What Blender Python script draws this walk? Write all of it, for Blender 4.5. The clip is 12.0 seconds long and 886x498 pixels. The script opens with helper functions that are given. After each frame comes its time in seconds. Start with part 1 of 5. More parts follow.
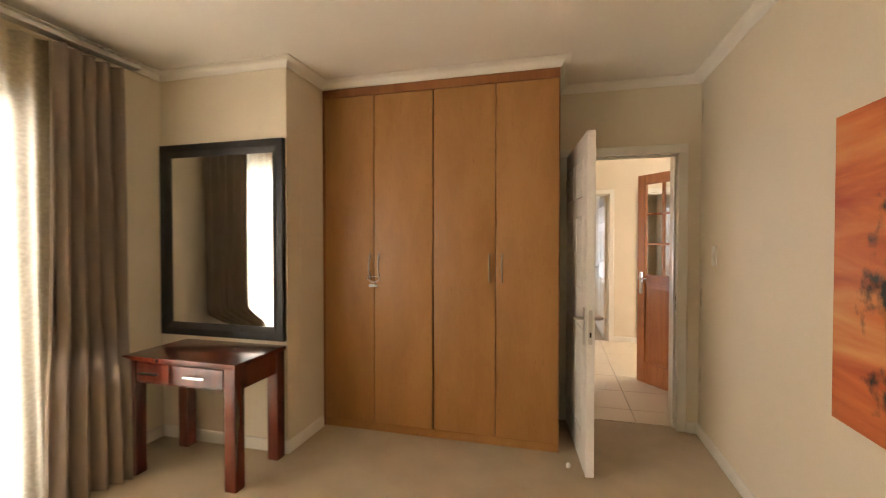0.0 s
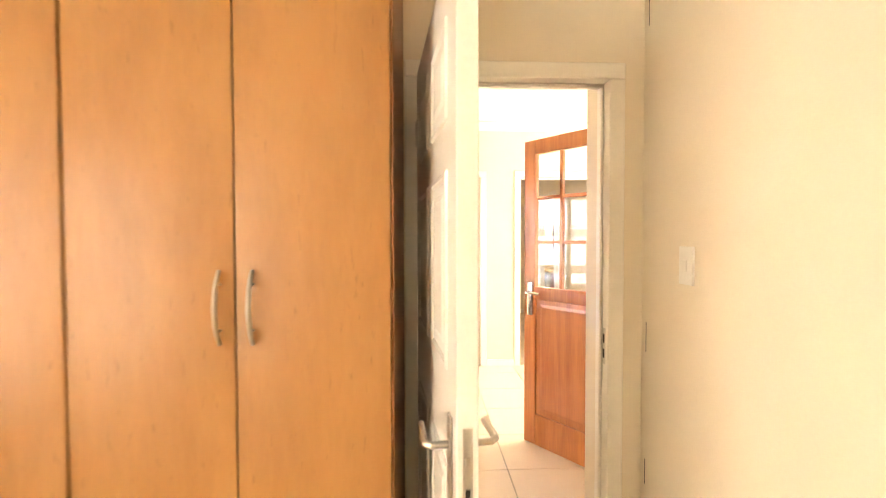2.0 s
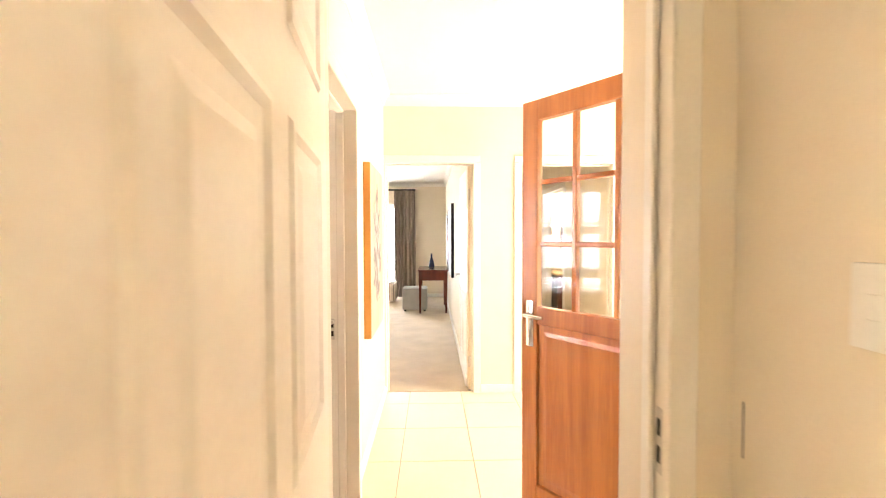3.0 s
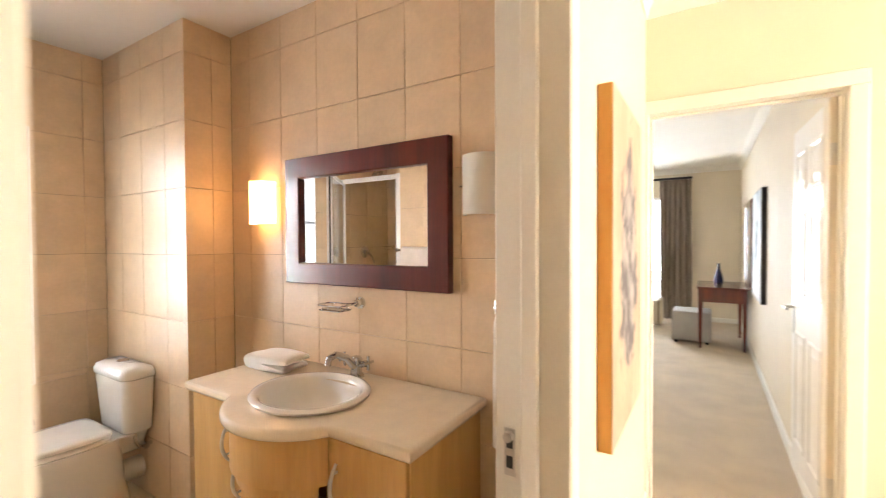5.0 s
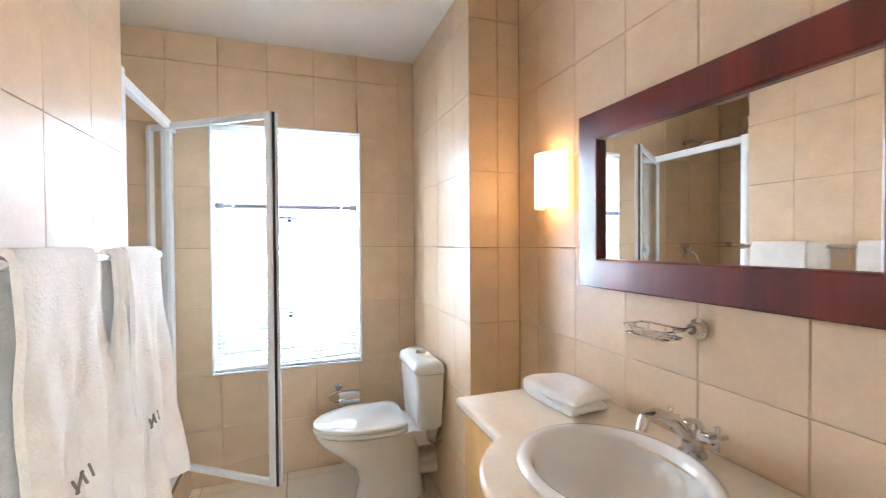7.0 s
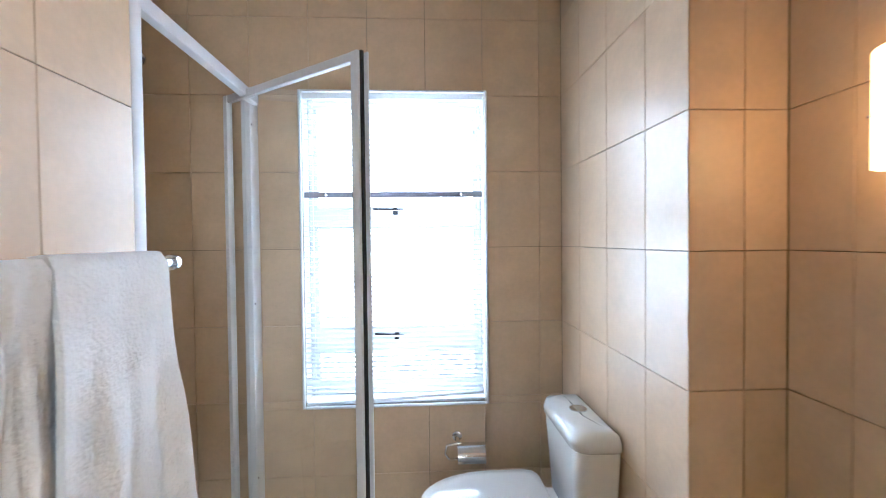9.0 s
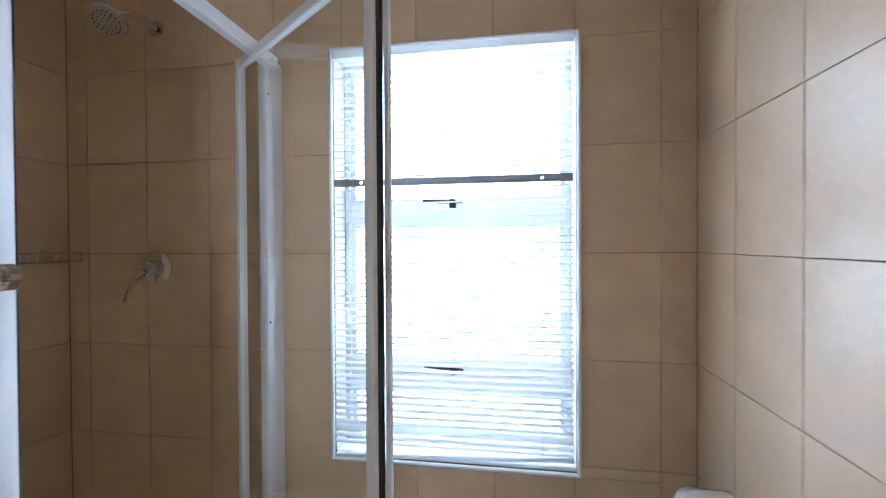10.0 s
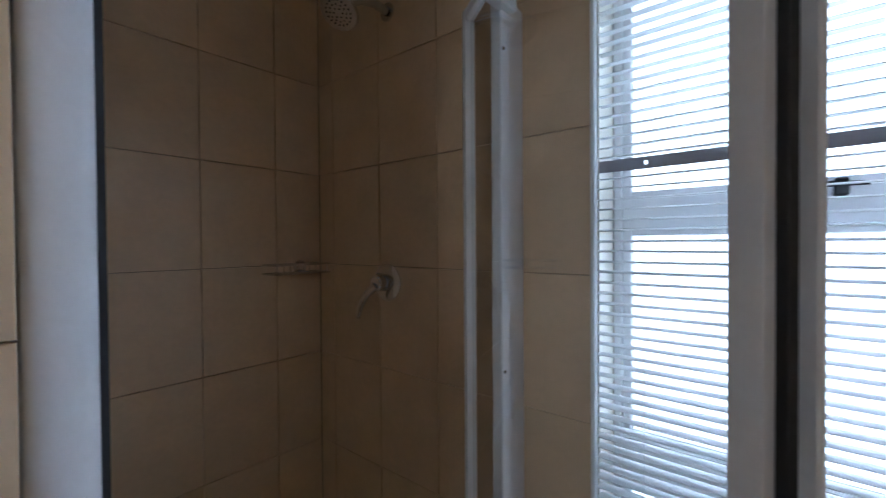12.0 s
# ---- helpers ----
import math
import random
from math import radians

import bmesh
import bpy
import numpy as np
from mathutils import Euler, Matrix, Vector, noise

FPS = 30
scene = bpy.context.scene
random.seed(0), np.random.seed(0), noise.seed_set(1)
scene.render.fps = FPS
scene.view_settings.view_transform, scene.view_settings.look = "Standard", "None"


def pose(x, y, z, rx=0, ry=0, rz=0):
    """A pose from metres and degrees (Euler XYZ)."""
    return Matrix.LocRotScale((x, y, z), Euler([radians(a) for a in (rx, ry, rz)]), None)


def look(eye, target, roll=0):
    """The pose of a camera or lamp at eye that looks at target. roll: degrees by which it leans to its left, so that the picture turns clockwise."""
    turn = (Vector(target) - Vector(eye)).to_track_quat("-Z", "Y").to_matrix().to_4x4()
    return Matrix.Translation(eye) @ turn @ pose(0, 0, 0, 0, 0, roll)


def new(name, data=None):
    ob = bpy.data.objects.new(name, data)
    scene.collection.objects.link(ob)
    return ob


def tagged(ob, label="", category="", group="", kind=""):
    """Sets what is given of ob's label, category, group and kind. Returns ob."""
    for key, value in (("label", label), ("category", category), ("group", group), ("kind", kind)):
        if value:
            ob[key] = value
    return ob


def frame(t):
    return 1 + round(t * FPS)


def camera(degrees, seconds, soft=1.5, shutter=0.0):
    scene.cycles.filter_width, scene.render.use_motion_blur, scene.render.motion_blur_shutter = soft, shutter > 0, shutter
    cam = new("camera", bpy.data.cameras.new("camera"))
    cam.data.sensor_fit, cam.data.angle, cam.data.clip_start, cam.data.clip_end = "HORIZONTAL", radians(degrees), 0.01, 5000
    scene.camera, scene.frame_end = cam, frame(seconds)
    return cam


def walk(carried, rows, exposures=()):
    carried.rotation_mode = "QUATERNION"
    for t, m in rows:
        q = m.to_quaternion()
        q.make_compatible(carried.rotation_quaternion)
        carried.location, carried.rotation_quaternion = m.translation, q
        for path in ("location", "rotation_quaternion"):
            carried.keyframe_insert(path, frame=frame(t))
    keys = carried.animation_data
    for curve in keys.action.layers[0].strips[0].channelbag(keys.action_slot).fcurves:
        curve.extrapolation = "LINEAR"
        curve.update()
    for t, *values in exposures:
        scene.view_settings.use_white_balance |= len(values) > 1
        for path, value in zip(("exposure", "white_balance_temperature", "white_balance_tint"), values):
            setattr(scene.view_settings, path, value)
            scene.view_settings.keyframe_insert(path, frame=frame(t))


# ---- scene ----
# The way walked: seconds, eye, a point looked at, lean.
LENS = 92.2
PATH = [
    (0, (-0.23, -3.333, 1.39), (-0.742, -1.4, 1.354), -0.0),
    (0.5, (-0.285, -2.95, 1.379), (-0.575, -0.972, 1.342), 0.0),
    (1, (-0.288, -2.482, 1.386), (-0.374, -0.485, 1.33), -0.1),
    (1.5, (-0.249, -2.054, 1.38), (-0.228, -0.055, 1.335), 0.1),
    (2, (-0.123, -1.612, 1.39), (-0.037, 0.386, 1.339), -0.1),
    (2.5, (0.038, -1.238, 1.403), (0.13, 0.759, 1.348), -0.1),
    (2.7, (0.1, -1.061, 1.401), (0.191, 0.936, 1.342), -0.1),
    (4.3, (0.128, 0.096, 1.404), (-0.478, 2.001, 1.358), -0.2),
    (4.6, (0.051, 0.291, 1.403), (-0.744, 2.125, 1.355), -0.1),
    (5, (-0.027, 0.501, 1.398), (-1.081, 2.2, 1.359), -0.3),
    (5.5, (-0.163, 0.689, 1.377), (-1.483, 2.19, 1.346), -0.4),
    (6, (-0.265, 0.822, 1.382), (-1.828, 2.069, 1.338), -0.5),
    (6.5, (-0.35, 0.884, 1.366), (-2.122, 1.811, 1.327), -0.5),
    (7, (-0.486, 0.893, 1.357), (-2.374, 1.553, 1.326), -0.4),
    (7.5, (-0.564, 0.902, 1.359), (-2.502, 1.395, 1.329), -0.5),
    (9.5, (-1.498, 1.030, 1.367), (-3.497, 0.944, 1.332), -0.5),
    (10, (-1.737, 1.063, 1.363), (-3.713, 0.752, 1.340), -0.3),
    (10.5, (-1.942, 0.967, 1.373), (-3.878, 0.466, 1.351), -0.3),
    (11, (-2.063, 0.890, 1.381), (-3.922, 0.152, 1.359), -0.2),
    (11.5, (-2.148, 0.848, 1.392), (-3.883, -0.151, 1.372), -0.4),
    (12, (-2.170, 0.819, 1.408), (-3.699, -0.470, 1.380), -0.4),
]
EXPOSURES = [
    (0.0, -0.32, 7500, 23), (0.5, 0.55, 7900, 24), (1.0, 0.86, 8000, 23), (1.5, 1.08, 7900, 22), (2.7, 1.27, 7500, 22),
    (4.3, 0.7, 7600, 18), (5.0, 0.8, 7200, 18), (6.0, 1.0, 6300, 13), (7.0, 0.85, 5700, 10), (7.5, 0.75, 5600, 10),
    (9.5, 0.15, 5200, 10), (10.5, -0.5, 5500, 12), (11.5, -1.15, 5700, 13), (12.0, -1.35, 5350, 12),
]
cam = camera(LENS, 12.0, soft=1.0, shutter=0.35)
walk(cam, [(t, look(eye, target, roll)) for t, eye, target, roll in PATH], EXPOSURES)

# ---- daylight ----
world = bpy.data.worlds.new("sky")
scene.world = world
world.use_nodes = True
_nt = world.node_tree
_sky = _nt.nodes.new("ShaderNodeTexSky")
_sky.sky_type = "NISHITA"
_sky.sun_disc = False
_sky.sun_elevation, _sky.sun_rotation = radians(52), radians(180)
_nt.links.new(_sky.outputs[0], _nt.nodes["Background"].inputs[0])
_nt.nodes["Background"].inputs[1].default_value = 0.12

sun = new("sun", bpy.data.lights.new("sun", "SUN"))
sun.data.energy, sun.data.angle, sun.data.color = 3.0, radians(0.5), (1.0, 0.95, 0.88)
sun.matrix_world = look((0, -30, 38), (0, 0, 0))

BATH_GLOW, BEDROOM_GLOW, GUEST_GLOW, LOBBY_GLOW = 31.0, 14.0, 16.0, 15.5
SCONCE_GLOW = 5.5


# ---- materials ----
def material(name, color, rough=0.5, metal=0.0, vary=0.12, scale=6.0, grain=80.0, bump=0.05, stretch=(1, 1, 1), spec=0.5, each=0.0, coat=0.0, sheen=0.0):
    """A surface with soft stains, a fine grain that also gives relief, and, with each, a tone of its own for every piece."""
    m = bpy.data.materials.new(name)
    m.use_nodes = True
    t = m.node_tree
    p = t.nodes["Principled BSDF"]
    p.inputs["Roughness"].default_value, p.inputs["Metallic"].default_value = rough, metal
    p.inputs["Specular IOR Level"].default_value = spec
    p.inputs["Coat Weight"].default_value, p.inputs["Coat Roughness"].default_value = coat, 0.12
    p.inputs["Sheen Weight"].default_value = sheen
    co = t.nodes.new("ShaderNodeTexCoord")
    info = t.nodes.new("ShaderNodeObjectInfo")
    shift = t.nodes.new("ShaderNodeVectorMath")
    shift.operation = "MULTIPLY_ADD"
    t.links.new(info.outputs["Random"], shift.inputs[0])
    shift.inputs[1].default_value = (17, 31, 23) if each else (0, 0, 0)
    t.links.new(co.outputs["Object"], shift.inputs[2])
    mp = t.nodes.new("ShaderNodeMapping")
    mp.inputs["Scale"].default_value = stretch
    t.links.new(shift.outputs[0], mp.inputs[0])
    big, small = t.nodes.new("ShaderNodeTexNoise"), t.nodes.new("ShaderNodeTexNoise")
    big.inputs["Scale"].default_value, big.inputs["Detail"].default_value = scale, 5
    small.inputs["Scale"].default_value, small.inputs["Detail"].default_value = grain, 3
    for n in (big, small):
        t.links.new(mp.outputs[0], n.inputs["Vector"])
    ramp = t.nodes.new("ShaderNodeMapRange")
    ramp.inputs[1].default_value, ramp.inputs[2].default_value = 0.3, 0.7
    ramp.inputs[3].default_value, ramp.inputs[4].default_value = 1 - vary, 1 + vary * 0.6
    t.links.new(big.outputs[0], ramp.inputs[0])
    fine = t.nodes.new("ShaderNodeMapRange")
    fine.inputs[1].default_value, fine.inputs[2].default_value = 0.3, 0.7
    fine.inputs[3].default_value, fine.inputs[4].default_value = 1 - vary * 0.5, 1 + vary * 0.3
    t.links.new(small.outputs[0], fine.inputs[0])
    own = t.nodes.new("ShaderNodeMapRange")
    own.inputs[3].default_value, own.inputs[4].default_value = 1 - each, 1 + each * 0.5
    t.links.new(info.outputs["Random"], own.inputs[0])
    a, b = t.nodes.new("ShaderNodeMath"), t.nodes.new("ShaderNodeMath")
    a.operation = b.operation = "MULTIPLY"
    t.links.new(ramp.outputs[0], a.inputs[0]), t.links.new(fine.outputs[0], a.inputs[1])
    t.links.new(a.outputs[0], b.inputs[0]), t.links.new(own.outputs[0], b.inputs[1])
    mul = t.nodes.new("ShaderNodeVectorMath")
    mul.operation = "SCALE"
    mul.inputs[0].default_value = color
    t.links.new(b.outputs[0], mul.inputs["Scale"])
    t.links.new(mul.outputs[0], p.inputs["Base Color"])
    rr = t.nodes.new("ShaderNodeMapRange")
    rr.inputs[3].default_value, rr.inputs[4].default_value = rough * 0.8, min(rough * 1.25, 1)
    t.links.new(big.outputs[0], rr.inputs[0]), t.links.new(rr.outputs[0], p.inputs["Roughness"])
    if bump:
        bp = t.nodes.new("ShaderNodeBump")
        bp.inputs["Strength"].default_value, bp.inputs["Distance"].default_value = bump, 0.004
        t.links.new(small.outputs[0], bp.inputs["Height"]), t.links.new(bp.outputs[0], p.inputs["Normal"])
    return m


def wood(name, light, dark, rough=0.35, across=14.0, along=0.9, coat=0.0, turn=(0, 0, 0), bump=0.03, low=0.35, high=0.65, fleck=0.0):
    """Planed wood with its grain along z, turned by the given degrees; fleck darkens short ticks in the grain."""
    m = bpy.data.materials.new(name)
    m.use_nodes = True
    t = m.node_tree
    p = t.nodes["Principled BSDF"]
    p.inputs["Roughness"].default_value, p.inputs["Coat Weight"].default_value = rough, coat
    p.inputs["Coat Roughness"].default_value = 0.1
    co, info = t.nodes.new("ShaderNodeTexCoord"), t.nodes.new("ShaderNodeObjectInfo")
    shift = t.nodes.new("ShaderNodeVectorMath")
    shift.operation = "MULTIPLY_ADD"
    shift.inputs[1].default_value = (5, 9, 7)
    t.links.new(info.outputs["Random"], shift.inputs[0]), t.links.new(co.outputs["Object"], shift.inputs[2])
    mp = t.nodes.new("ShaderNodeMapping")
    mp.inputs["Rotation"].default_value = [radians(v) for v in turn]
    mp.inputs["Scale"].default_value = (across, across, along)
    t.links.new(shift.outputs[0], mp.inputs[0])
    n1, n2, n3 = (t.nodes.new("ShaderNodeTexNoise") for _ in range(3))
    n1.inputs["Scale"].default_value, n1.inputs["Detail"].default_value, n1.inputs["Distortion"].default_value = 1.0, 6, 0.7
    n2.inputs["Scale"].default_value, n2.inputs["Detail"].default_value = 9.0, 3
    n3.inputs["Scale"].default_value, n3.inputs["Detail"].default_value = 3.0, 4
    t.links.new(mp.outputs[0], n1.inputs["Vector"]), t.links.new(mp.outputs[0], n2.inputs["Vector"])
    t.links.new(co.outputs["Object"], n3.inputs["Vector"])
    add = t.nodes.new("ShaderNodeMath")
    add.operation = "MULTIPLY_ADD"
    add.inputs[1].default_value = 0.35
    t.links.new(n2.outputs[0], add.inputs[0]), t.links.new(n1.outputs[0], add.inputs[2])
    add2 = t.nodes.new("ShaderNodeMath")
    add2.operation = "MULTIPLY_ADD"
    add2.inputs[1].default_value = 0.35
    t.links.new(n3.outputs[0], add2.inputs[0]), t.links.new(add.outputs[0], add2.inputs[2])
    r = t.nodes.new("ShaderNodeValToRGB")
    r.color_ramp.elements[0].position, r.color_ramp.elements[1].position = low + 0.3, high + 0.42
    r.color_ramp.elements[0].color, r.color_ramp.elements[1].color = (*dark, 1), (*light, 1)
    t.links.new(add2.outputs[0], r.inputs[0])
    ticks, tmap, tick = t.nodes.new("ShaderNodeTexNoise"), t.nodes.new("ShaderNodeMapping"), t.nodes.new("ShaderNodeMapRange")
    tmap.inputs["Scale"].default_value = (70, 70, 16)
    ticks.inputs["Scale"].default_value = 1.0
    tick.inputs[1].default_value, tick.inputs[2].default_value = 0.66, 0.76
    tick.inputs[3].default_value, tick.inputs[4].default_value = 1, 1 - fleck
    tone = t.nodes.new("ShaderNodeVectorMath")
    tone.operation = "SCALE"
    t.links.new(shift.outputs[0], tmap.inputs[0]), t.links.new(tmap.outputs[0], ticks.inputs["Vector"])
    t.links.new(ticks.outputs[0], tick.inputs[0]), t.links.new(tick.outputs[0], tone.inputs["Scale"])
    t.links.new(r.outputs[0], tone.inputs[0]), t.links.new(tone.outputs[0], p.inputs["Base Color"])
    bp = t.nodes.new("ShaderNodeBump")
    bp.inputs["Strength"].default_value, bp.inputs["Distance"].default_value = bump, 0.003
    t.links.new(n2.outputs[0], bp.inputs["Height"]), t.links.new(bp.outputs[0], p.inputs["Normal"])
    return m


def glass(name, color=(1, 1, 1), rough=0.0):
    m = bpy.data.materials.new(name)
    m.use_nodes = True
    p = m.node_tree.nodes["Principled BSDF"]
    p.inputs["Base Color"].default_value = (*color, 1)
    p.inputs["Transmission Weight"].default_value, p.inputs["Roughness"].default_value, p.inputs["IOR"].default_value = 1, rough, 1.45
    return m


def glowing(name, color, strength, base=(0.8, 0.8, 0.8)):
    m = bpy.data.materials.new(name)
    m.use_nodes = True
    p = m.node_tree.nodes["Principled BSDF"]
    p.inputs["Base Color"].default_value = (*base, 1)
    p.inputs["Emission Color"].default_value = (*color, 1)
    p.inputs["Emission Strength"].default_value = strength
    return m


def voile(name, color, open_share):
    """Thin woven cloth: part gaps, part threads that let light through."""
    m = bpy.data.materials.new(name)
    m.use_nodes = True
    t = m.node_tree
    t.nodes.remove(t.nodes["Principled BSDF"])
    clear, thread, mix = t.nodes.new("ShaderNodeBsdfTransparent"), t.nodes.new("ShaderNodeBsdfTranslucent"), t.nodes.new("ShaderNodeMixShader")
    thread.inputs[0].default_value = (*color, 1)
    co, weave = t.nodes.new("ShaderNodeTexCoord"), t.nodes.new("ShaderNodeTexNoise")
    weave.inputs["Scale"].default_value = 60
    t.links.new(co.outputs["Object"], weave.inputs["Vector"])
    r = t.nodes.new("ShaderNodeMapRange")
    r.inputs[1].default_value, r.inputs[2].default_value = 0.3, 0.7
    r.inputs[3].default_value, r.inputs[4].default_value = 1 - open_share * 1.3, 1 - open_share * 0.7
    t.links.new(weave.outputs[0], r.inputs[0]), t.links.new(r.outputs[0], mix.inputs[0])
    t.links.new(clear.outputs[0], mix.inputs[1]), t.links.new(thread.outputs[0], mix.inputs[2])
    t.links.new(mix.outputs[0], t.nodes["Material Output"].inputs[0])
    return m


def slat_vinyl(name, color):
    """Thin white vinyl that lets a little light through."""
    m = bpy.data.materials.new(name)
    m.use_nodes = True
    t = m.node_tree
    p = t.nodes["Principled BSDF"]
    p.inputs["Base Color"].default_value, p.inputs["Roughness"].default_value = (*color, 1), 0.35
    thru, mix = t.nodes.new("ShaderNodeBsdfTranslucent"), t.nodes.new("ShaderNodeMixShader")
    thru.inputs[0].default_value = (*color, 1)
    mix.inputs[0].default_value = 0.4
    t.links.new(p.outputs[0], mix.inputs[1]), t.links.new(thru.outputs[0], mix.inputs[2])
    t.links.new(mix.outputs[0], t.nodes["Material Output"].inputs[0])
    return m


def outdoors(name, strength, low, high, middle=(0.95, 1.0, 0.85)):
    """Bright daylight outside a window: pale ground and greenery below, sky above."""
    m = bpy.data.materials.new(name)
    m.use_nodes = True
    t = m.node_tree
    t.nodes.remove(t.nodes["Principled BSDF"])
    em = t.nodes.new("ShaderNodeEmission")
    em.inputs[1].default_value = strength
    co, sep = t.nodes.new("ShaderNodeTexCoord"), t.nodes.new("ShaderNodeSeparateXYZ")
    nz = t.nodes.new("ShaderNodeTexNoise")
    nz.inputs["Scale"].default_value, nz.inputs["Detail"].default_value = 2.5, 4
    t.links.new(co.outputs["Object"], nz.inputs["Vector"])
    t.links.new(co.outputs["Object"], sep.inputs[0])
    mr = t.nodes.new("ShaderNodeMath")
    mr.operation = "MULTIPLY_ADD"
    mr.inputs[1].default_value = 0.8
    t.links.new(nz.outputs[0], mr.inputs[0]), t.links.new(sep.outputs[2], mr.inputs[2])
    r = t.nodes.new("ShaderNodeValToRGB")
    r.color_ramp.elements[0].position, r.color_ramp.elements[1].position = 0.0, 1.0
    r.color_ramp.elements[0].color, r.color_ramp.elements[1].color = (*low, 1), (*high, 1)
    mid = r.color_ramp.elements.new(0.5)
    mid.color = (*middle, 1)
    mr2 = t.nodes.new("ShaderNodeMapRange")
    mr2.inputs[1].default_value, mr2.inputs[2].default_value = 0.6, 2.2
    t.links.new(mr.outputs[0], mr2.inputs[0]), t.links.new(mr2.outputs[0], r.inputs[0])
    t.links.new(r.outputs[0], em.inputs[0])
    t.links.new(em.outputs[0], t.nodes["Material Output"].inputs[0])
    return m


def picture(name, colors, dark, centre, spread, stretch):
    """Loose brushwork: streaks of some colours with a dark, broken figure of shapes in the middle."""
    m = bpy.data.materials.new(name)
    m.use_nodes = True
    t = m.node_tree
    p = t.nodes["Principled BSDF"]
    p.inputs["Roughness"].default_value = 0.55
    co, mp = t.nodes.new("ShaderNodeTexCoord"), t.nodes.new("ShaderNodeMapping")
    mp.inputs["Scale"].default_value = stretch
    t.links.new(co.outputs["Object"], mp.inputs[0])
    n1, n2 = t.nodes.new("ShaderNodeTexNoise"), t.nodes.new("ShaderNodeTexNoise")
    n1.inputs["Scale"].default_value, n1.inputs["Detail"].default_value, n1.inputs["Distortion"].default_value = 2.2, 5, 0.8
    n2.inputs["Scale"].default_value, n2.inputs["Detail"].default_value = 12.0, 6
    t.links.new(mp.outputs[0], n1.inputs["Vector"]), t.links.new(co.outputs["Object"], n2.inputs["Vector"])
    r = t.nodes.new("ShaderNodeValToRGB")
    r.color_ramp.elements[0].position, r.color_ramp.elements[1].position = 0.32, 0.68
    r.color_ramp.elements[0].color, r.color_ramp.elements[1].color = (*colors[0], 1), (*colors[2], 1)
    r.color_ramp.elements.new(0.5).color = (*colors[1], 1)
    t.links.new(n1.outputs[0], r.inputs[0])
    sep, off = t.nodes.new("ShaderNodeSeparateXYZ"), t.nodes.new("ShaderNodeVectorMath")
    off.operation = "SUBTRACT"
    off.inputs[1].default_value = centre
    t.links.new(co.outputs["Object"], off.inputs[0])
    sc = t.nodes.new("ShaderNodeVectorMath")
    sc.operation = "DIVIDE"
    sc.inputs[1].default_value = spread
    t.links.new(off.outputs[0], sc.inputs[0])
    ln = t.nodes.new("ShaderNodeVectorMath")
    ln.operation = "LENGTH"
    t.links.new(sc.outputs[0], ln.inputs[0])
    wob = t.nodes.new("ShaderNodeMath")
    wob.operation = "MULTIPLY_ADD"
    wob.inputs[1].default_value = 1.6
    t.links.new(n2.outputs[0], wob.inputs[0]), t.links.new(ln.outputs["Value"], wob.inputs[2])
    mask = t.nodes.new("ShaderNodeMapRange")
    mask.inputs[1].default_value, mask.inputs[2].default_value = 1.5, 1.75
    mask.inputs[3].default_value, mask.inputs[4].default_value = 1, 0
    t.links.new(wob.outputs[0], mask.inputs[0])
    r2 = t.nodes.new("ShaderNodeValToRGB")
    r2.color_ramp.elements[0].position, r2.color_ramp.elements[1].position = 0.42, 0.62
    r2.color_ramp.elements[0].color, r2.color_ramp.elements[1].color = (*dark[0], 1), (*dark[1], 1)
    t.links.new(n2.outputs[0], r2.inputs[0])
    mx = t.nodes.new("ShaderNodeMix")
    mx.data_type = "RGBA"
    t.links.new(mask.outputs[0], mx.inputs[0]), t.links.new(r.outputs[0], mx.inputs[6]), t.links.new(r2.outputs[0], mx.inputs[7])
    t.links.new(mx.outputs[2], p.inputs["Base Color"])
    bp = t.nodes.new("ShaderNodeBump")
    bp.inputs["Strength"].default_value, bp.inputs["Distance"].default_value = 0.25, 0.004
    t.links.new(n2.outputs[0], bp.inputs["Height"]), t.links.new(bp.outputs[0], p.inputs["Normal"])
    return m


WALL = material("cream_paint", (0.74, 0.65, 0.51), 0.6, vary=0.04, scale=2.0, grain=160, bump=0.06)
CEIL = material("ceiling_paint", (0.80, 0.765, 0.70), 0.7, vary=0.03, scale=2.0, grain=150, bump=0.04)
TRIM = material("white_enamel", (0.78, 0.74, 0.66), 0.32, vary=0.04, scale=5, grain=120, bump=0.03)
DOORWHITE = material("door_enamel", (0.80, 0.77, 0.72), 0.34, vary=0.05, scale=4, grain=90, bump=0.04)
CARPET = material("carpet_pile", (0.50, 0.385, 0.25), 0.95, vary=0.14, scale=3.5, grain=420, bump=0.6, sheen=0.2)
TILE = material("wall_tile_glaze", (0.69, 0.510, 0.335), 0.33, vary=0.07, scale=9, grain=60, bump=0.015, each=0.045)
GROUT = material("grout", (0.27, 0.195, 0.13), 0.9, vary=0.2, scale=12, grain=200, bump=0.2)
FLOORTILE = material("floor_tile_glaze", (0.70, 0.585, 0.44), 0.34, vary=0.025, scale=4, grain=60, bump=0.0, each=0.03)
FLOORGROUT = material("floor_grout", (0.34, 0.28, 0.20), 0.9, vary=0.2, scale=12, grain=200, bump=0.2)
BEECH = wood("wardrobe_beech", (0.385, 0.185, 0.058), (0.315, 0.140, 0.041), 0.42, across=7, along=1.6, low=0.25, high=0.75, fleck=0.22)
BEECHEDGE = wood("wardrobe_edge", (0.28, 0.105, 0.032), (0.22, 0.075, 0.022), 0.4, across=11, along=0.7)
MAPLE = wood("vanity_maple", (0.64, 0.385, 0.145), (0.53, 0.295, 0.098), 0.38, across=9, along=0.8)
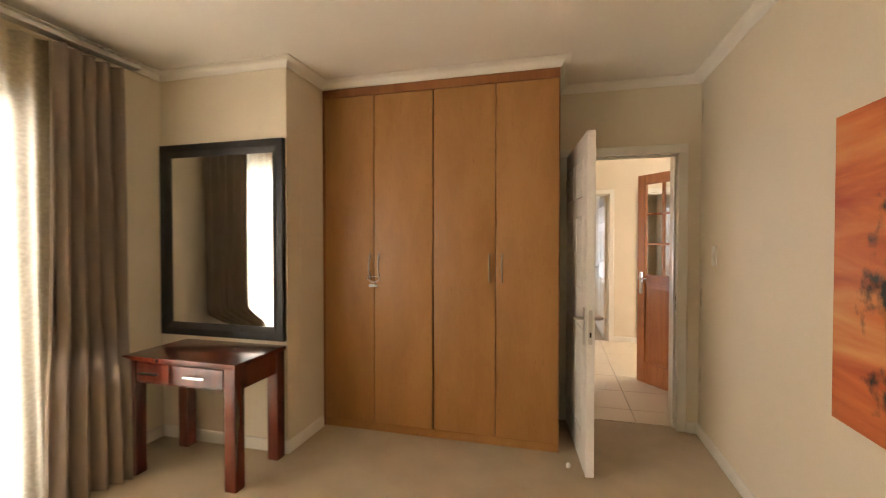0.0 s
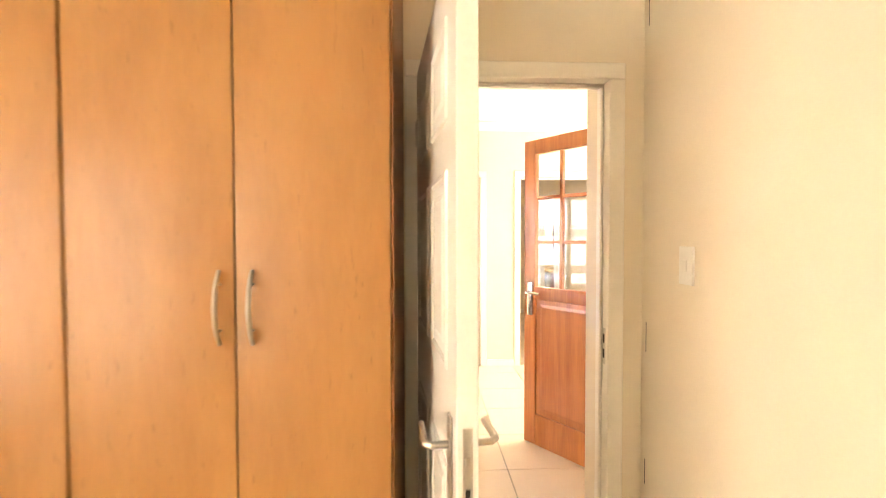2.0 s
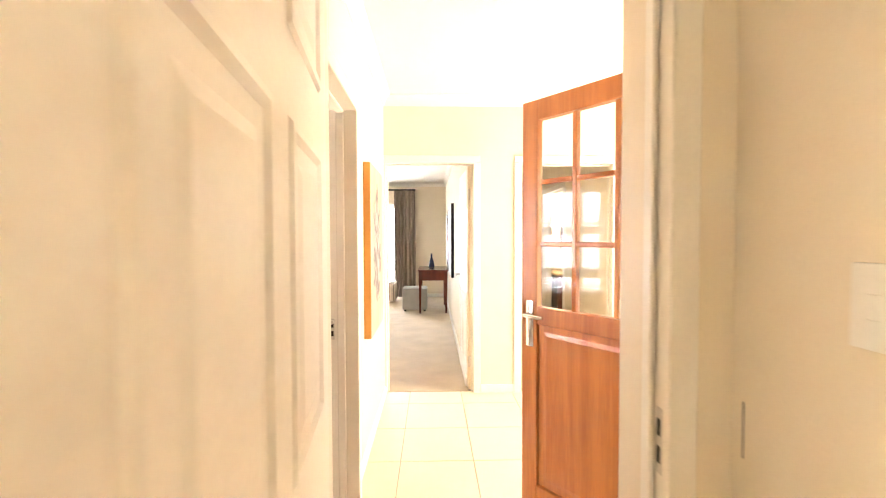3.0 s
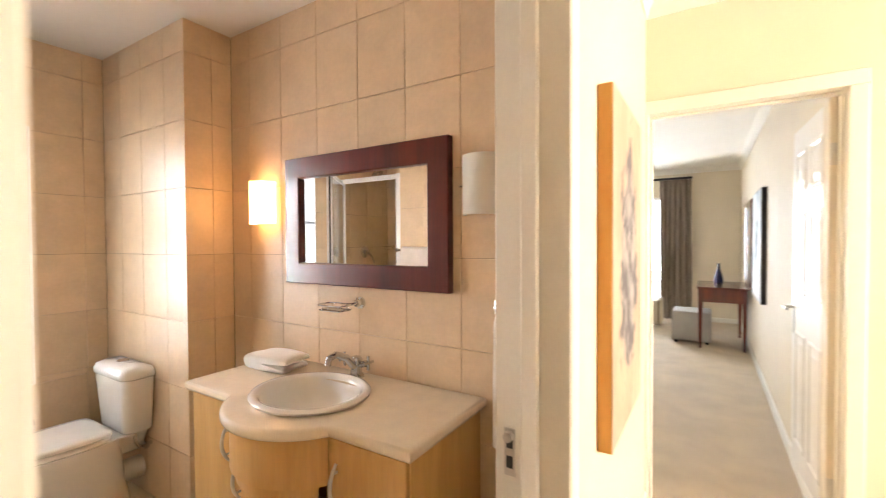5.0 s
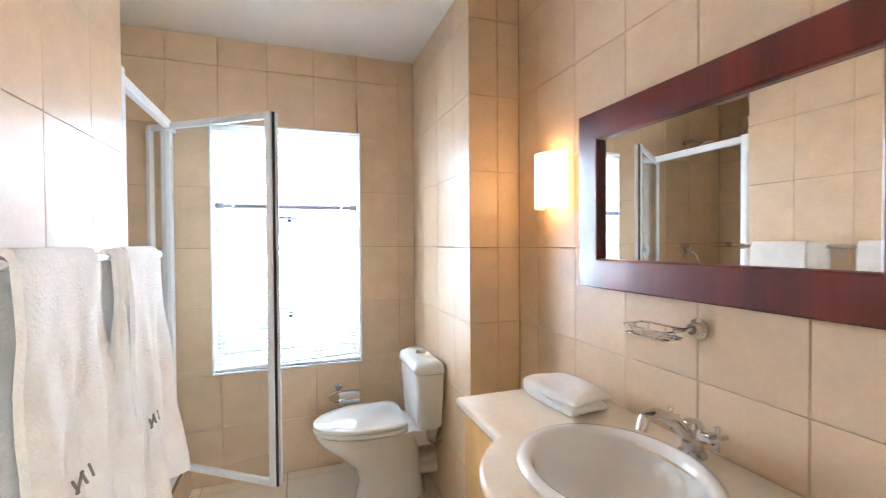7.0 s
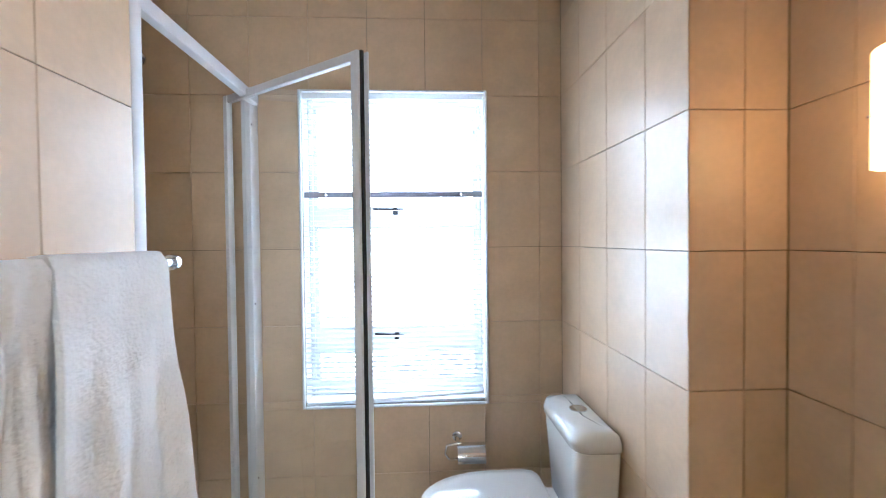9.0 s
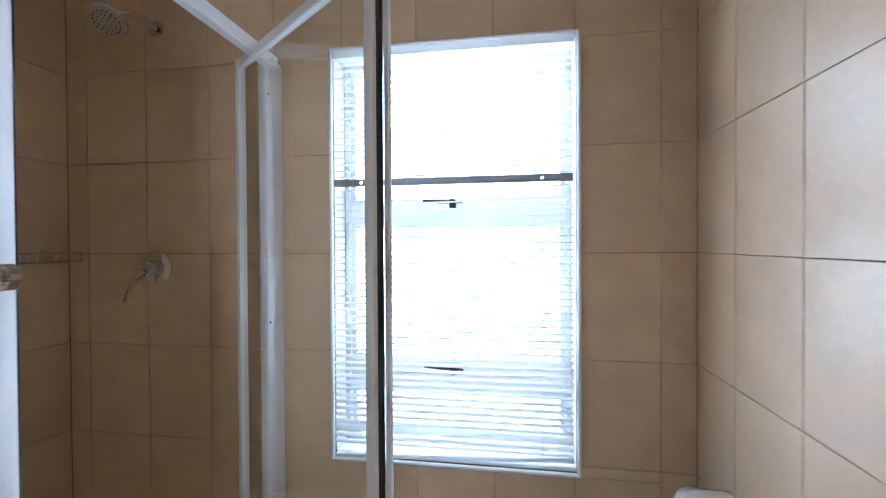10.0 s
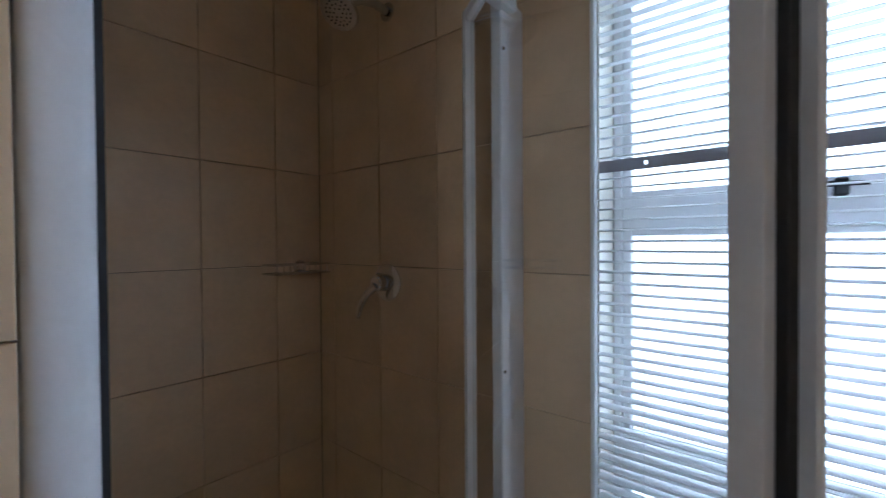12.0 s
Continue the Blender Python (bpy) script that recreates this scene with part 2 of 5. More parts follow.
MAHOGANY = wood("dressing_table_mahogany", (0.17, 0.030, 0.014), (0.06, 0.010, 0.006), 0.24, across=8, along=0.7, coat=0.3, turn=(0, 90, 0))
MAHOGANYUP = wood("mahogany_upright", (0.16, 0.028, 0.014), (0.06, 0.010, 0.006), 0.26, across=8, along=0.7, coat=0.3)
REDWOOD = wood("mirror_frame_mahogany", (0.115, 0.014, 0.008), (0.05, 0.006, 0.004), 0.30, across=9, along=0.6, coat=0.0, turn=(0, 90, 0))
MERANTI = wood("glazed_door_meranti", (0.52, 0.185, 0.05), (0.36, 0.105, 0.026), 0.33, across=13, along=0.8, coat=0.15)
BLACKWOOD = wood("black_stained_wood", (0.016, 0.011, 0.010), (0.007, 0.005, 0.005), 0.5, across=10, along=0.8)
CHROME = material("chrome", (0.72, 0.73, 0.75), 0.09, 1.0, vary=0.06, scale=20, grain=150, bump=0.0)
SATIN = material("satin_nickel", (0.62, 0.59, 0.54), 0.35, 1.0, vary=0.08, scale=15, grain=150, bump=0.02)
BRONZE = material("dull_nickel", (0.40, 0.36, 0.30), 0.32, 1.0, vary=0.1, scale=15, grain=150, bump=0.02)
ALU = material("white_powder_coat", (0.86, 0.87, 0.90), 0.38, vary=0.04, scale=6, grain=120, bump=0.02)
GASKET = material("black_rubber", (0.015, 0.015, 0.018), 0.6, vary=0.2)
CERAMIC = material("white_ceramic", (0.88, 0.87, 0.84), 0.08, vary=0.02, scale=4, grain=30, bump=0.0, coat=0.4)
STONE = material("cream_solid_surface", (0.82, 0.71, 0.55), 0.18, vary=0.05, scale=14, grain=180, bump=0.01)
TOWEL = material("white_terry", (0.87, 0.85, 0.83), 0.95, vary=0.06, scale=14, grain=150, bump=0.8, sheen=0.45)
STITCH = material("grey_stitching", (0.22, 0.20, 0.18), 0.8, vary=0.2)
CURTAIN = material("taupe_linen", (0.26, 0.20, 0.16), 0.85, vary=0.12, scale=8, grain=300, bump=0.35, stretch=(1, 1, 0.3))
SLAT = slat_vinyl("white_slat", (0.86, 0.87, 0.88))
# white slat turned on edge; its backlit shade is put into this grey
SLATBACKLIT = material("backlit_white_slat", (0.40, 0.41, 0.47), 0.4, vary=0.05, grain=100, bump=0.0)
PLASTIC = material("white_plastic", (0.78, 0.75, 0.68), 0.35, vary=0.03, grain=100, bump=0.01)
MIRROR = material("silvered_glass", (0.88, 0.89, 0.88), 0.002, 1.0, vary=0.0, bump=0.0)
GLASS = glass("clear_glass", (0.97, 0.99, 0.98))
PANE = glass("window_glass", (0.98, 1.0, 0.99))
FROST = material("frosted_glass_unlit", (0.74, 0.72, 0.64), 0.45, vary=0.03, grain=60, bump=0.02)
LIT = glowing("frosted_glass_lit", (1.0, 0.55, 0.20), SCONCE_GLOW)
BULB = glowing("lamp_glow", (1.0, 0.86, 0.62), 70.0)
DARKHOLE = material("dark_slot", (0.02, 0.02, 0.02), 0.7, vary=0.1)
GREYFABRIC = material("grey_ottoman_cloth", (0.36, 0.33, 0.30), 0.9, vary=0.1, grain=300, bump=0.4)
STRIPEA = material("cream_stripe_cloth", (0.62, 0.55, 0.44), 0.9, vary=0.1, grain=300, bump=0.4)
STRIPEB = material("brown_stripe_cloth", (0.24, 0.19, 0.14), 0.9, vary=0.1, grain=300, bump=0.4)
VASEBLUE = material("dark_blue_glaze", (0.02, 0.03, 0.08), 0.15, vary=0.1)
STEEL = material("brushed_steel", (0.55, 0.54, 0.52), 0.36, 1.0, vary=0.1, grain=200, bump=0.05)
CANVASSIDE = wood("canvas_edge", (0.62, 0.30, 0.07), (0.52, 0.23, 0.05), 0.6, across=5, along=1)
SHEER = voile("white_voile", (0.90, 0.87, 0.80), 0.30)
CONCRETE = material("outside_paving", (0.35, 0.33, 0.30), 0.9, vary=0.2, scale=2)


# ---- building blocks ----
def box(bm, x0, x1, y0, y1, z0, z1, bevel=0.0, seg=1):
    m = Matrix.Translation(((x0 + x1) / 2, (y0 + y1) / 2, (z0 + z1) / 2)) @ Matrix.Diagonal((x1 - x0, y1 - y0, z1 - z0, 1))
    r = bmesh.ops.create_cube(bm, size=1, matrix=m)
    if bevel:
        es = list({e for v in r["verts"] for e in v.link_edges})
        bmesh.ops.bevel(bm, geom=es, offset=bevel, segments=seg, profile=0.6, affect="EDGES")
    return bm


def loft(bm, rings, caps=True):
    """Skins closed rings of points of one length."""
    rows = [[bm.verts.new(p) for p in ring] for ring in rings]
    n = len(rows[0])
    for a, b in zip(rows, rows[1:]):
        for i in range(n):
            bm.faces.new((a[i], a[(i + 1) % n], b[(i + 1) % n], b[i]))
    if caps:
        bm.faces.new(rows[0][::-1]), bm.faces.new(rows[-1])
    bmesh.ops.recalc_face_normals(bm, faces=bm.faces)
    return bm


def circle(c, u, v, r, seg, s=1.0):
    c, u, v = Vector(c), Vector(u), Vector(v)
    return [c + u * (r * math.cos(2 * math.pi * i / seg)) + v * (r * s * math.sin(2 * math.pi * i / seg)) for i in range(seg)]


def tube(bm, points, r, seg=10):
    """A round bar along points; r one radius or one for each point."""
    pts = [Vector(p) for p in points]
    rs = r if isinstance(r, (list, tuple)) else [r] * len(pts)
    up, rings = None, []
    for i, p in enumerate(pts):
        d = (pts[min(i + 1, len(pts) - 1)] - pts[max(i - 1, 0)]).normalized()
        if up is None:
            up = Vector((0, 0, 1)) if abs(d.z) < 0.9 else Vector((1, 0, 0))
        side = d.cross(up).normalized()
        up = side.cross(d).normalized()
        rings.append(circle(p, side, up, rs[i], seg))
    return loft(bm, rings)


def lathe(bm, profile, seg=24, at=(0, 0, 0), caps=True, sx=1.0, sy=1.0):
    """Turns (radius, height) pairs round the upright axis at a place."""
    x, y, z = at
    return loft(bm, [[(x + r * sx * math.cos(2 * math.pi * i / seg), y + r * sy * math.sin(2 * math.pi * i / seg), z + h) for i in range(seg)] for r, h in profile], caps)


def prism(bm, outline, z0, z1):
    return loft(bm, [[(x, y, z0) for x, y in outline], [(x, y, z1) for x, y in outline]])


def arc(c, r, a0, a1, n):
    return [(c[0] + r * math.cos(radians(a0 + (a1 - a0) * i / n)), c[1] + r * math.sin(radians(a0 + (a1 - a0) * i / n))) for i in range(n + 1)]


def part(name, bm, mat, parent=None, label="", smooth=35):
    me = bpy.data.meshes.new(name)
    bm.normal_update()
    bm.to_mesh(me)
    bm.free()
    me.materials.append(mat)
    if smooth:
        me.polygons.foreach_set("use_smooth", [True] * len(me.polygons))
        me.set_sharp_from_angle(angle=radians(smooth))
    ob = new(name, me)
    ob.parent = parent
    return tagged(ob, label)


def thing(name, m, label, category, group=""):
    ob = new(name)
    ob.matrix_basis = m
    return tagged(ob, label, category, group)


def boxes(name, mat, rows, parent=None, label="", bevel=0.0):
    bm = bmesh.new()
    for row in rows:
        box(bm, *row, bevel=bevel)
    return part(name, bm, mat, parent, label, smooth=35 if bevel else 0)


def structure(name, mat, rows, label, category, bevel=0.0):
    return tagged(boxes(name, mat, rows, bevel=bevel), label, category, kind="structure")


def along(name, mat, points, profile, label, category, closed=False, parent=None):
    """A moulding along a plan line; profile pairs are the way out to the line's left and the height."""
    n, bm = len(points), bmesh.new()
    pts = [Vector((*p, 0)) for p in points]

    def left(a, b):
        d = (b - a).normalized()
        return Vector((-d.y, d.x, 0))

    rings = []
    for i, p in enumerate(pts):
        a = left(pts[i - 1], p) if i or closed else left(p, pts[1])
        b = left(p, pts[(i + 1) % n]) if i < n - 1 or closed else a
        m = (a + b) / (1 + a.dot(b))
        rings.append([p + m * d + Vector((0, 0, z)) for d, z in profile])
    if closed:
        rings.append(rings[0])
    loft(bm, rings, not closed)
    ob = part(name, bm, mat, parent, smooth=30)
    return tagged(ob, label, category, kind="structure")


TILE_MESHES = {}


def tile_mesh(w, h, thick, mat):
    key = (round(w, 3), round(h, 3), mat.name)
    if key not in TILE_MESHES:
        v, b = [], 0.0011
        for d, z in ((0, 0), (0, thick - 0.0012), (b, thick)):
            v += [(d, d, z), (w - d, d, z), (w - d, h - d, z), (d, h - d, z)]
        f = [(3, 2, 1, 0), (8, 9, 10, 11)]
        for k in (0, 4):
            f += [(k + i, k + (i + 1) % 4, k + 4 + (i + 1) % 4, k + 4 + i) for i in range(4)]
        me = bpy.data.meshes.new("tile")
        me.from_pydata(v, [], f)
        me.materials.append(mat)
        TILE_MESHES[key] = me
    return TILE_MESHES[key]


def tiles(parent, origin, u, v, usteps, vsteps, holes=(), mat=None, gap=0.0019, thick=0.008):
    """Lays tiles between the steps along u and v from origin; holes are (u0, u1, v0, v1)."""
    u, v = Vector(u), Vector(v)
    n = u.cross(v)
    turn = Matrix((u, v, n)).transposed()
    for a0, a1 in zip(usteps, usteps[1:]):
        for b0, b1 in zip(vsteps, vsteps[1:]):
            cells = [(a0, a1, b0, b1)]
            for h0, h1, k0, k1 in holes:
                cut = []
                for c0, c1, d0, d1 in cells:
                    if c1 <= h0 or c0 >= h1 or d1 <= k0 or d0 >= k1:
                        cut.append((c0, c1, d0, d1))
                        continue
                    if min(d1, k1) - max(d0, k0) < (d1 - d0) / 2:
                        if d0 < k0:
                            cut.append((c0, c1, d0, k0))
                        if d1 > k1:
                            cut.append((c0, c1, k1, d1))
                        d0, d1 = max(d0, k0), min(d1, k1)
                    if c0 < h0:
                        cut.append((c0, h0, d0, d1))
                    if c1 > h1:
                        cut.append((h1, c1, d0, d1))
                    if d0 < k0:
                        cut.append((max(c0, h0), min(c1, h1), d0, k0))
                    if d1 > k1:
                        cut.append((max(c0, h0), min(c1, h1), k1, d1))
                cells = cut
            for c0, c1, d0, d1 in cells:
                if c1 - c0 < 0.012 or d1 - d0 < 0.012:
                    continue
                ob = new("tile", tile_mesh(c1 - c0 - gap, d1 - d0 - gap, thick, mat))
                p = Vector(origin) + u * (c0 + gap / 2) + v * (d0 + gap / 2)
                ob.matrix_basis = Matrix.LocRotScale(p, turn.to_quaternion(), None)
                ob.parent = parent


def steps(lo, hi, joint, pitch):
    """From lo to hi with joints at joint plus whole pitches."""
    k = math.ceil((lo - joint) / pitch - 1e-6)
    out = [lo]
    while joint + k * pitch < hi - 1e-4:
        if joint + k * pitch > lo + 1e-4:
            out.append(joint + k * pitch)
        k += 1
    return out + [hi]


# ---- the shell of the place ----
HB, HC, BC = 2.572, 2.62, 2.49  # ceilings: bedroom, hall and far rooms, bathroom
TOP = 2.80
V3 = 1 / 3

ground = structure("ground", CONCRETE, [(-60, 60, -60, 60, -0.30, -0.15)], "grey paving round the house", "ground")
floor_slab = structure("floor_slab", CONCRETE, [(-3.40, 3.60, -5.40, 9.20, -0.149, -0.012)], "concrete slab under the rooms", "floor")
floor_bedroom = structure("floor_bedroom", CARPET, [(-2.95, 0.77, -5.2, 0.16, -0.011, 0.0)], "beige carpet in the bedroom", "carpet")
floor_guest = structure("floor_guest_room", CARPET, [(-3.2, 0.44, 2.99, 9.0, -0.011, 0.004), (0.56, 1.75, 2.99, 6.2, -0.011, 0.004)], "beige carpet in the rooms beyond the hall", "carpet")
floor_hall = structure("floor_hall", FLOORGROUT, [(-0.305, 2.6, 0.165, 2.985, -0.011, -0.004), (-0.425, -0.306, 0.563, 1.38, -0.011, -0.004)], "cream ceramic floor tiles in the hall", "floor")
floor_bath = structure("floor_bathroom", FLOORGROUT, [(-3.118, -0.426, 0.342, 1.868, -0.011, 0.016), (-3.118, -2.203, -0.593, 0.341, -0.011, 0.11)], "cream ceramic floor tiles in the bathroom", "floor")
floor_ensuite = structure("floor_ensuite", FLOORTILE, [(1.76, 3.3, 4.2, 6.4, -0.011, 0.0)], "cream tiled floor beyond the far doorway", "floor")

wall_window = structure("wall_bath_window", GROUT, [
    (-3.30, -3.118, -0.75, 0.475, -0.01, TOP), (-3.30, -3.118, 1.268, 2.0, -0.01, TOP),
    (-3.30, -3.118, 0.475, 1.268, -0.01, 0.645), (-3.30, -3.118, 0.475, 1.268, 2.01, TOP)], "outer bathroom wall clad in beige tiles", "wall")
wall_vanity = structure("wall_bath_vanity", GROUT, [(-3.117, -0.426, 1.868, 2.0, -0.01, TOP)], "bathroom wall clad in beige tiles behind the vanity", "wall")
wall_boxing = structure("wall_bath_boxing", GROUT, [(-3.117, -2.208, 1.623, 1.867, 0.017, BC + 0.05)], "boxed-out wall clad in beige tiles behind the toilet", "wall")
wall_towel = structure("wall_bath_rail", GROUT, [(-2.202, -0.426, 0.215, 0.342, -0.01, TOP)], "bathroom wall clad in beige tiles behind the towel rail", "wall")
wall_shower_back = structure("wall_shower_back", GROUT, [(-3.117, -2.202, -0.75, -0.593, -0.01, TOP)], "shower wall clad in beige tiles", "wall")
wall_shower_side = structure("wall_shower_side", GROUT, [(-2.201, -2.08, -0.75, 0.214, -0.01, TOP)], "shower wall clad in beige tiles beside the opening", "wall")
wall_mirror = structure("wall_bedroom_mirror", WALL, [(-3.10, -1.925, -0.905, -0.751, -0.01, TOP), (-2.079, -1.925, -0.750, 0.10, -0.01, TOP)], "cream painted bedroom wall behind the mirror", "wall")
wall_door = structure("wall_bedroom_door", WALL, [
    (-2.079, -0.20, 0.101, 0.213, -0.01, TOP), (-0.4255, -0.26, 0.2135, 0.34, -0.01, TOP),
    (-0.2595, -0.2005, 0.2135, 0.34, 2.095, TOP), (-0.20, 0.69, 0.10, 0.34, 2.095, TOP), (0.628, 0.689, 0.201, 0.34, -0.01, 2.094),
    (0.69, 2.75, 0.10, 0.34, -0.01, TOP)], "cream painted wall with the bedroom doorway", "wall")
wall_right = structure("wall_bedroom_right", WALL, [(0.77, 0.92, -5.2, 0.099, -0.01, TOP)], "cream painted bedroom wall", "wall")
wall_back = structure("wall_bedroom_back", WALL, [(-3.10, 0.92, -5.35, -5.201, -0.01, TOP)], "cream painted bedroom wall", "wall")
wall_glazed = structure("wall_bedroom_window", WALL, [
    (-3.10, -2.95, -1.72, -0.906, -0.01, TOP), (-3.10, -2.95, -5.2, -4.50, -0.01, TOP), (-3.10, -2.95, -4.50, -1.72, 2.12, TOP)], "cream painted bedroom wall with the window", "wall")
wall_hall_left = structure("wall_hall_left", WALL, [
    (-0.425, -0.305, 0.341, 0.510, -0.01, TOP), (-0.425, -0.305, 1.45, 2.949, -0.01, TOP), (-0.425, -0.305, 0.510, 1.45, 2.107, TOP)], "cream painted hall wall", "wall")
wall_hall_end = structure("wall_hall_end", WALL, [
    (-0.60, -0.355, 2.95, 3.07, -0.01, TOP), (0.545, 0.84, 2.95, 3.07, -0.01, TOP), (1.79, 2.75, 2.95, 3.07, -0.01, TOP),
    (-0.355, 0.545, 2.95, 3.07, 2.11, TOP), (0.84, 1.79, 2.95, 3.07, 2.11, TOP)], "cream painted wall with two doorways", "wall")
wall_lobby = structure("wall_lobby", WALL, [
    (2.6, 2.75, 0.341, 1.5, -0.01, TOP), (2.6, 2.75, 2.8, 2.949, -0.01, TOP), (2.6, 2.75, 1.5, 2.8, -0.01, 0.5), (2.6, 2.75, 1.5, 2.8, 2.2, TOP)], "cream painted wall with the assumed lobby window", "wall")
wall_stub = structure("wall_hall_stub", WALL, [(1.06, 1.18, 0.341, 0.62, -0.01, TOP)], "short cream wall that carries the glazed door", "wall")
wall_guest = structure("wall_guest_room", WALL, [
    (0.44, 0.56, 3.071, 9.0, -0.01, TOP), (-3.35, -3.2, 2.95, 9.15, -0.01, TOP), (-3.2, -0.601, 2.95, 3.07, -0.01, TOP),
    (-0.62, 0.56, 9.0, 9.15, -0.01, TOP), (-3.2, -2.4, 9.0, 9.15, -0.01, TOP), (-2.4, -0.62, 9.0, 9.15, 2.15, TOP)], "cream painted walls of the guest bedroom", "wall")
wall_far = structure("wall_far_room", WALL, [
    (1.75, 1.87, 3.071, 4.38, -0.01, TOP), (1.75, 1.87, 5.485, 6.2, -0.01, TOP), (1.75, 1.87, 4.38, 5.485, 2.06, TOP), (1.871, 3.42, 6.401, 6.5, -0.01, TOP),
    (0.561, 0.70, 6.2, 6.4, -0.01, TOP), (1.60, 1.87, 6.2, 6.4, -0.01, TOP), (0.70, 1.60, 6.2, 6.4, -0.01, 0.6), (0.70, 1.60, 6.2, 6.4, 2.1, TOP), (3.3, 3.42, 4.08, 6.4, -0.01, TOP), (1.871, 3.3, 4.08, 4.2, -0.01, TOP)], "cream painted walls of the far room", "wall")
fill_wall = structure("wall_void", WALL, [(-3.3, -0.6, 2.001, 2.15, -0.01, TOP)], "plain cream wall behind the bathroom", "wall")

ceiling_bedroom = structure("ceiling_bedroom", CEIL, [(-2.95, 0.77, -5.2, 0.10, HB, HB + 0.06)], "white painted bedroom ceiling", "ceiling")
ceiling_hall = structure("ceiling_hall", CEIL, [(-0.305, 2.6, 0.34, 2.95, HC, HC + 0.06)], "white painted hall ceiling", "ceiling")
ceiling_bath = structure("ceiling_bathroom", CEIL, [(-3.118, -2.203, -0.593, 0.34, BC, BC + 0.06), (-3.118, -0.425, 0.341, 1.868, BC, BC + 0.06)], "white painted bathroom ceiling", "ceiling")
ceiling_guest = structure("ceiling_guest_room", CEIL, [(-3.2, 0.44, 3.07, 9.0, HC, HC + 0.06), (0.56, 1.75, 3.07, 6.2, HC, HC + 0.06), (1.87, 3.3, 4.2, 6.4, HC, HC + 0.06)], "white painted ceilings of the far rooms", "ceiling")
roof = structure("roof", CONCRETE, [(-3.45, 3.6, -5.5, 9.3, TOP, TOP + 0.1)], "flat roof slab", "roof")

# ---- cornices and skirtings ----
COVE = [(0.0, HC - 0.088), (0.008, HC - 0.088), (0.013, HC - 0.074), (0.022, HC - 0.046), (0.038, HC - 0.024), (0.056, HC - 0.014), (0.064, HC - 0.010), (0.064, HC - 0.001), (0.0, HC - 0.001)]
COVE_B = [(d, HB + (z - HC) * 0.62) for d, z in COVE]
SKIRT = [(0.001, 0.0), (0.016, 0.0), (0.016, 0.062), (0.010, 0.074), (0.001, 0.078)]
along("cornice_bedroom", CEIL, [(0.77, -5.2), (0.77, 0.10), (-0.205, 0.10), (-0.205, -0.462), (-1.925, -0.462), (-1.925, -0.905), (-2.95, -0.905), (-2.95, -5.2)], COVE_B, "white coved cornice round the bedroom ceiling", "cornice", True)
along("cornice_hall", CEIL, [(1.06, 0.34), (-0.305, 0.34)], COVE, "white coved cornice in the hall", "cornice")
along("cornice_hall", CEIL, [(-0.305, 0.34), (-0.305, 2.95)][::-1], COVE, "white coved cornice in the hall", "cornice")
along("cornice_hall", CEIL, [(2.6, 2.95), (-0.305, 2.95)], COVE, "white coved cornice in the hall", "cornice")
along("cornice_guest", CEIL, [(0.44, 3.07), (0.44, 9.0), (-3.2, 9.0)], COVE, "white coved cornice in the guest room", "cornice")
along("skirting_bedroom", TRIM, [(0.77, -5.2), (0.77, 0.10), (0.692, 0.10)], SKIRT, "cream painted skirting board", "skirting")
along("skirting_bedroom", TRIM, [(-1.925, -0.482), (-1.925, -0.905), (-2.95, -0.905), (-2.95, -1.70)], SKIRT, "cream painted skirting board", "skirting")
along("skirting_hall", TRIM, [(-0.305, 2.95), (-0.305, 1.452)], SKIRT, "cream painted skirting board in the hall", "skirting")
along("skirting_hall", TRIM, [(0.838, 2.95), (0.547, 2.95)], SKIRT, "cream painted skirting board in the hall", "skirting")
along("skirting_reveal", TRIM, [(0.70, 0.34), (0.628, 0.34), (0.628, 0.21)][::-1], [(-d, z) for d, z in SKIRT], "cream painted skirting board in the doorway", "skirting")
along("skirting_guest", TRIM, [(0.44, 3.12), (0.44, 9.0), (-0.62, 9.0)], SKIRT, "cream painted skirting board in the guest room", "skirting")
along("skirting_far_room", TRIM, [(1.75, 5.487), (1.75, 6.2), (0.56, 6.2)], SKIRT, "cream painted skirting board in the far room", "skirting")

# bulkhead that closes the gap between wardrobe and ceiling
structure("bulkhead", CEIL, [(-1.924, -0.206, -0.461, 0.099, 2.515, HB)], "white board over the wardrobe", "bulkhead")


def door_frame(name, x0, x1, y0, y1, top, label, axis="y", lip=0.065, proud=0.012, both=True, first_lip=0.065, outer=0.012):
    """A painted frame in an opening x0..x1 of a wall y0..y1 (axis y), or with x and y swapped (axis x)."""
    rows = []
    for a, b in ((x0 - first_lip, x0), (x1, x1 + lip)):
        rows.append((a, b, y0 - proud, y1 + (outer if both else 0), 0.0, top))
    rows.append((x0 - first_lip, x1 + lip, y0 - proud, y1 + (outer if both else 0), top, top + lip))
    mid = (y0 + y1) / 2
    for a, b in ((x0, x0 + 0.014), (x1 - 0.014, x1)):
        rows.append((a, b, mid - 0.006, mid + 0.034, 0.0, top - 0.0145))
    rows.append((x0, x1, mid - 0.006, mid + 0.034, top - 0.014, top))
    if axis == "x":
        rows = [(c, d, a, b, e, f) for a, b, c, d, e, f in rows]
    return tagged(boxes(name, TRIM, rows, bevel=0.004), label, "door frame", kind="structure")


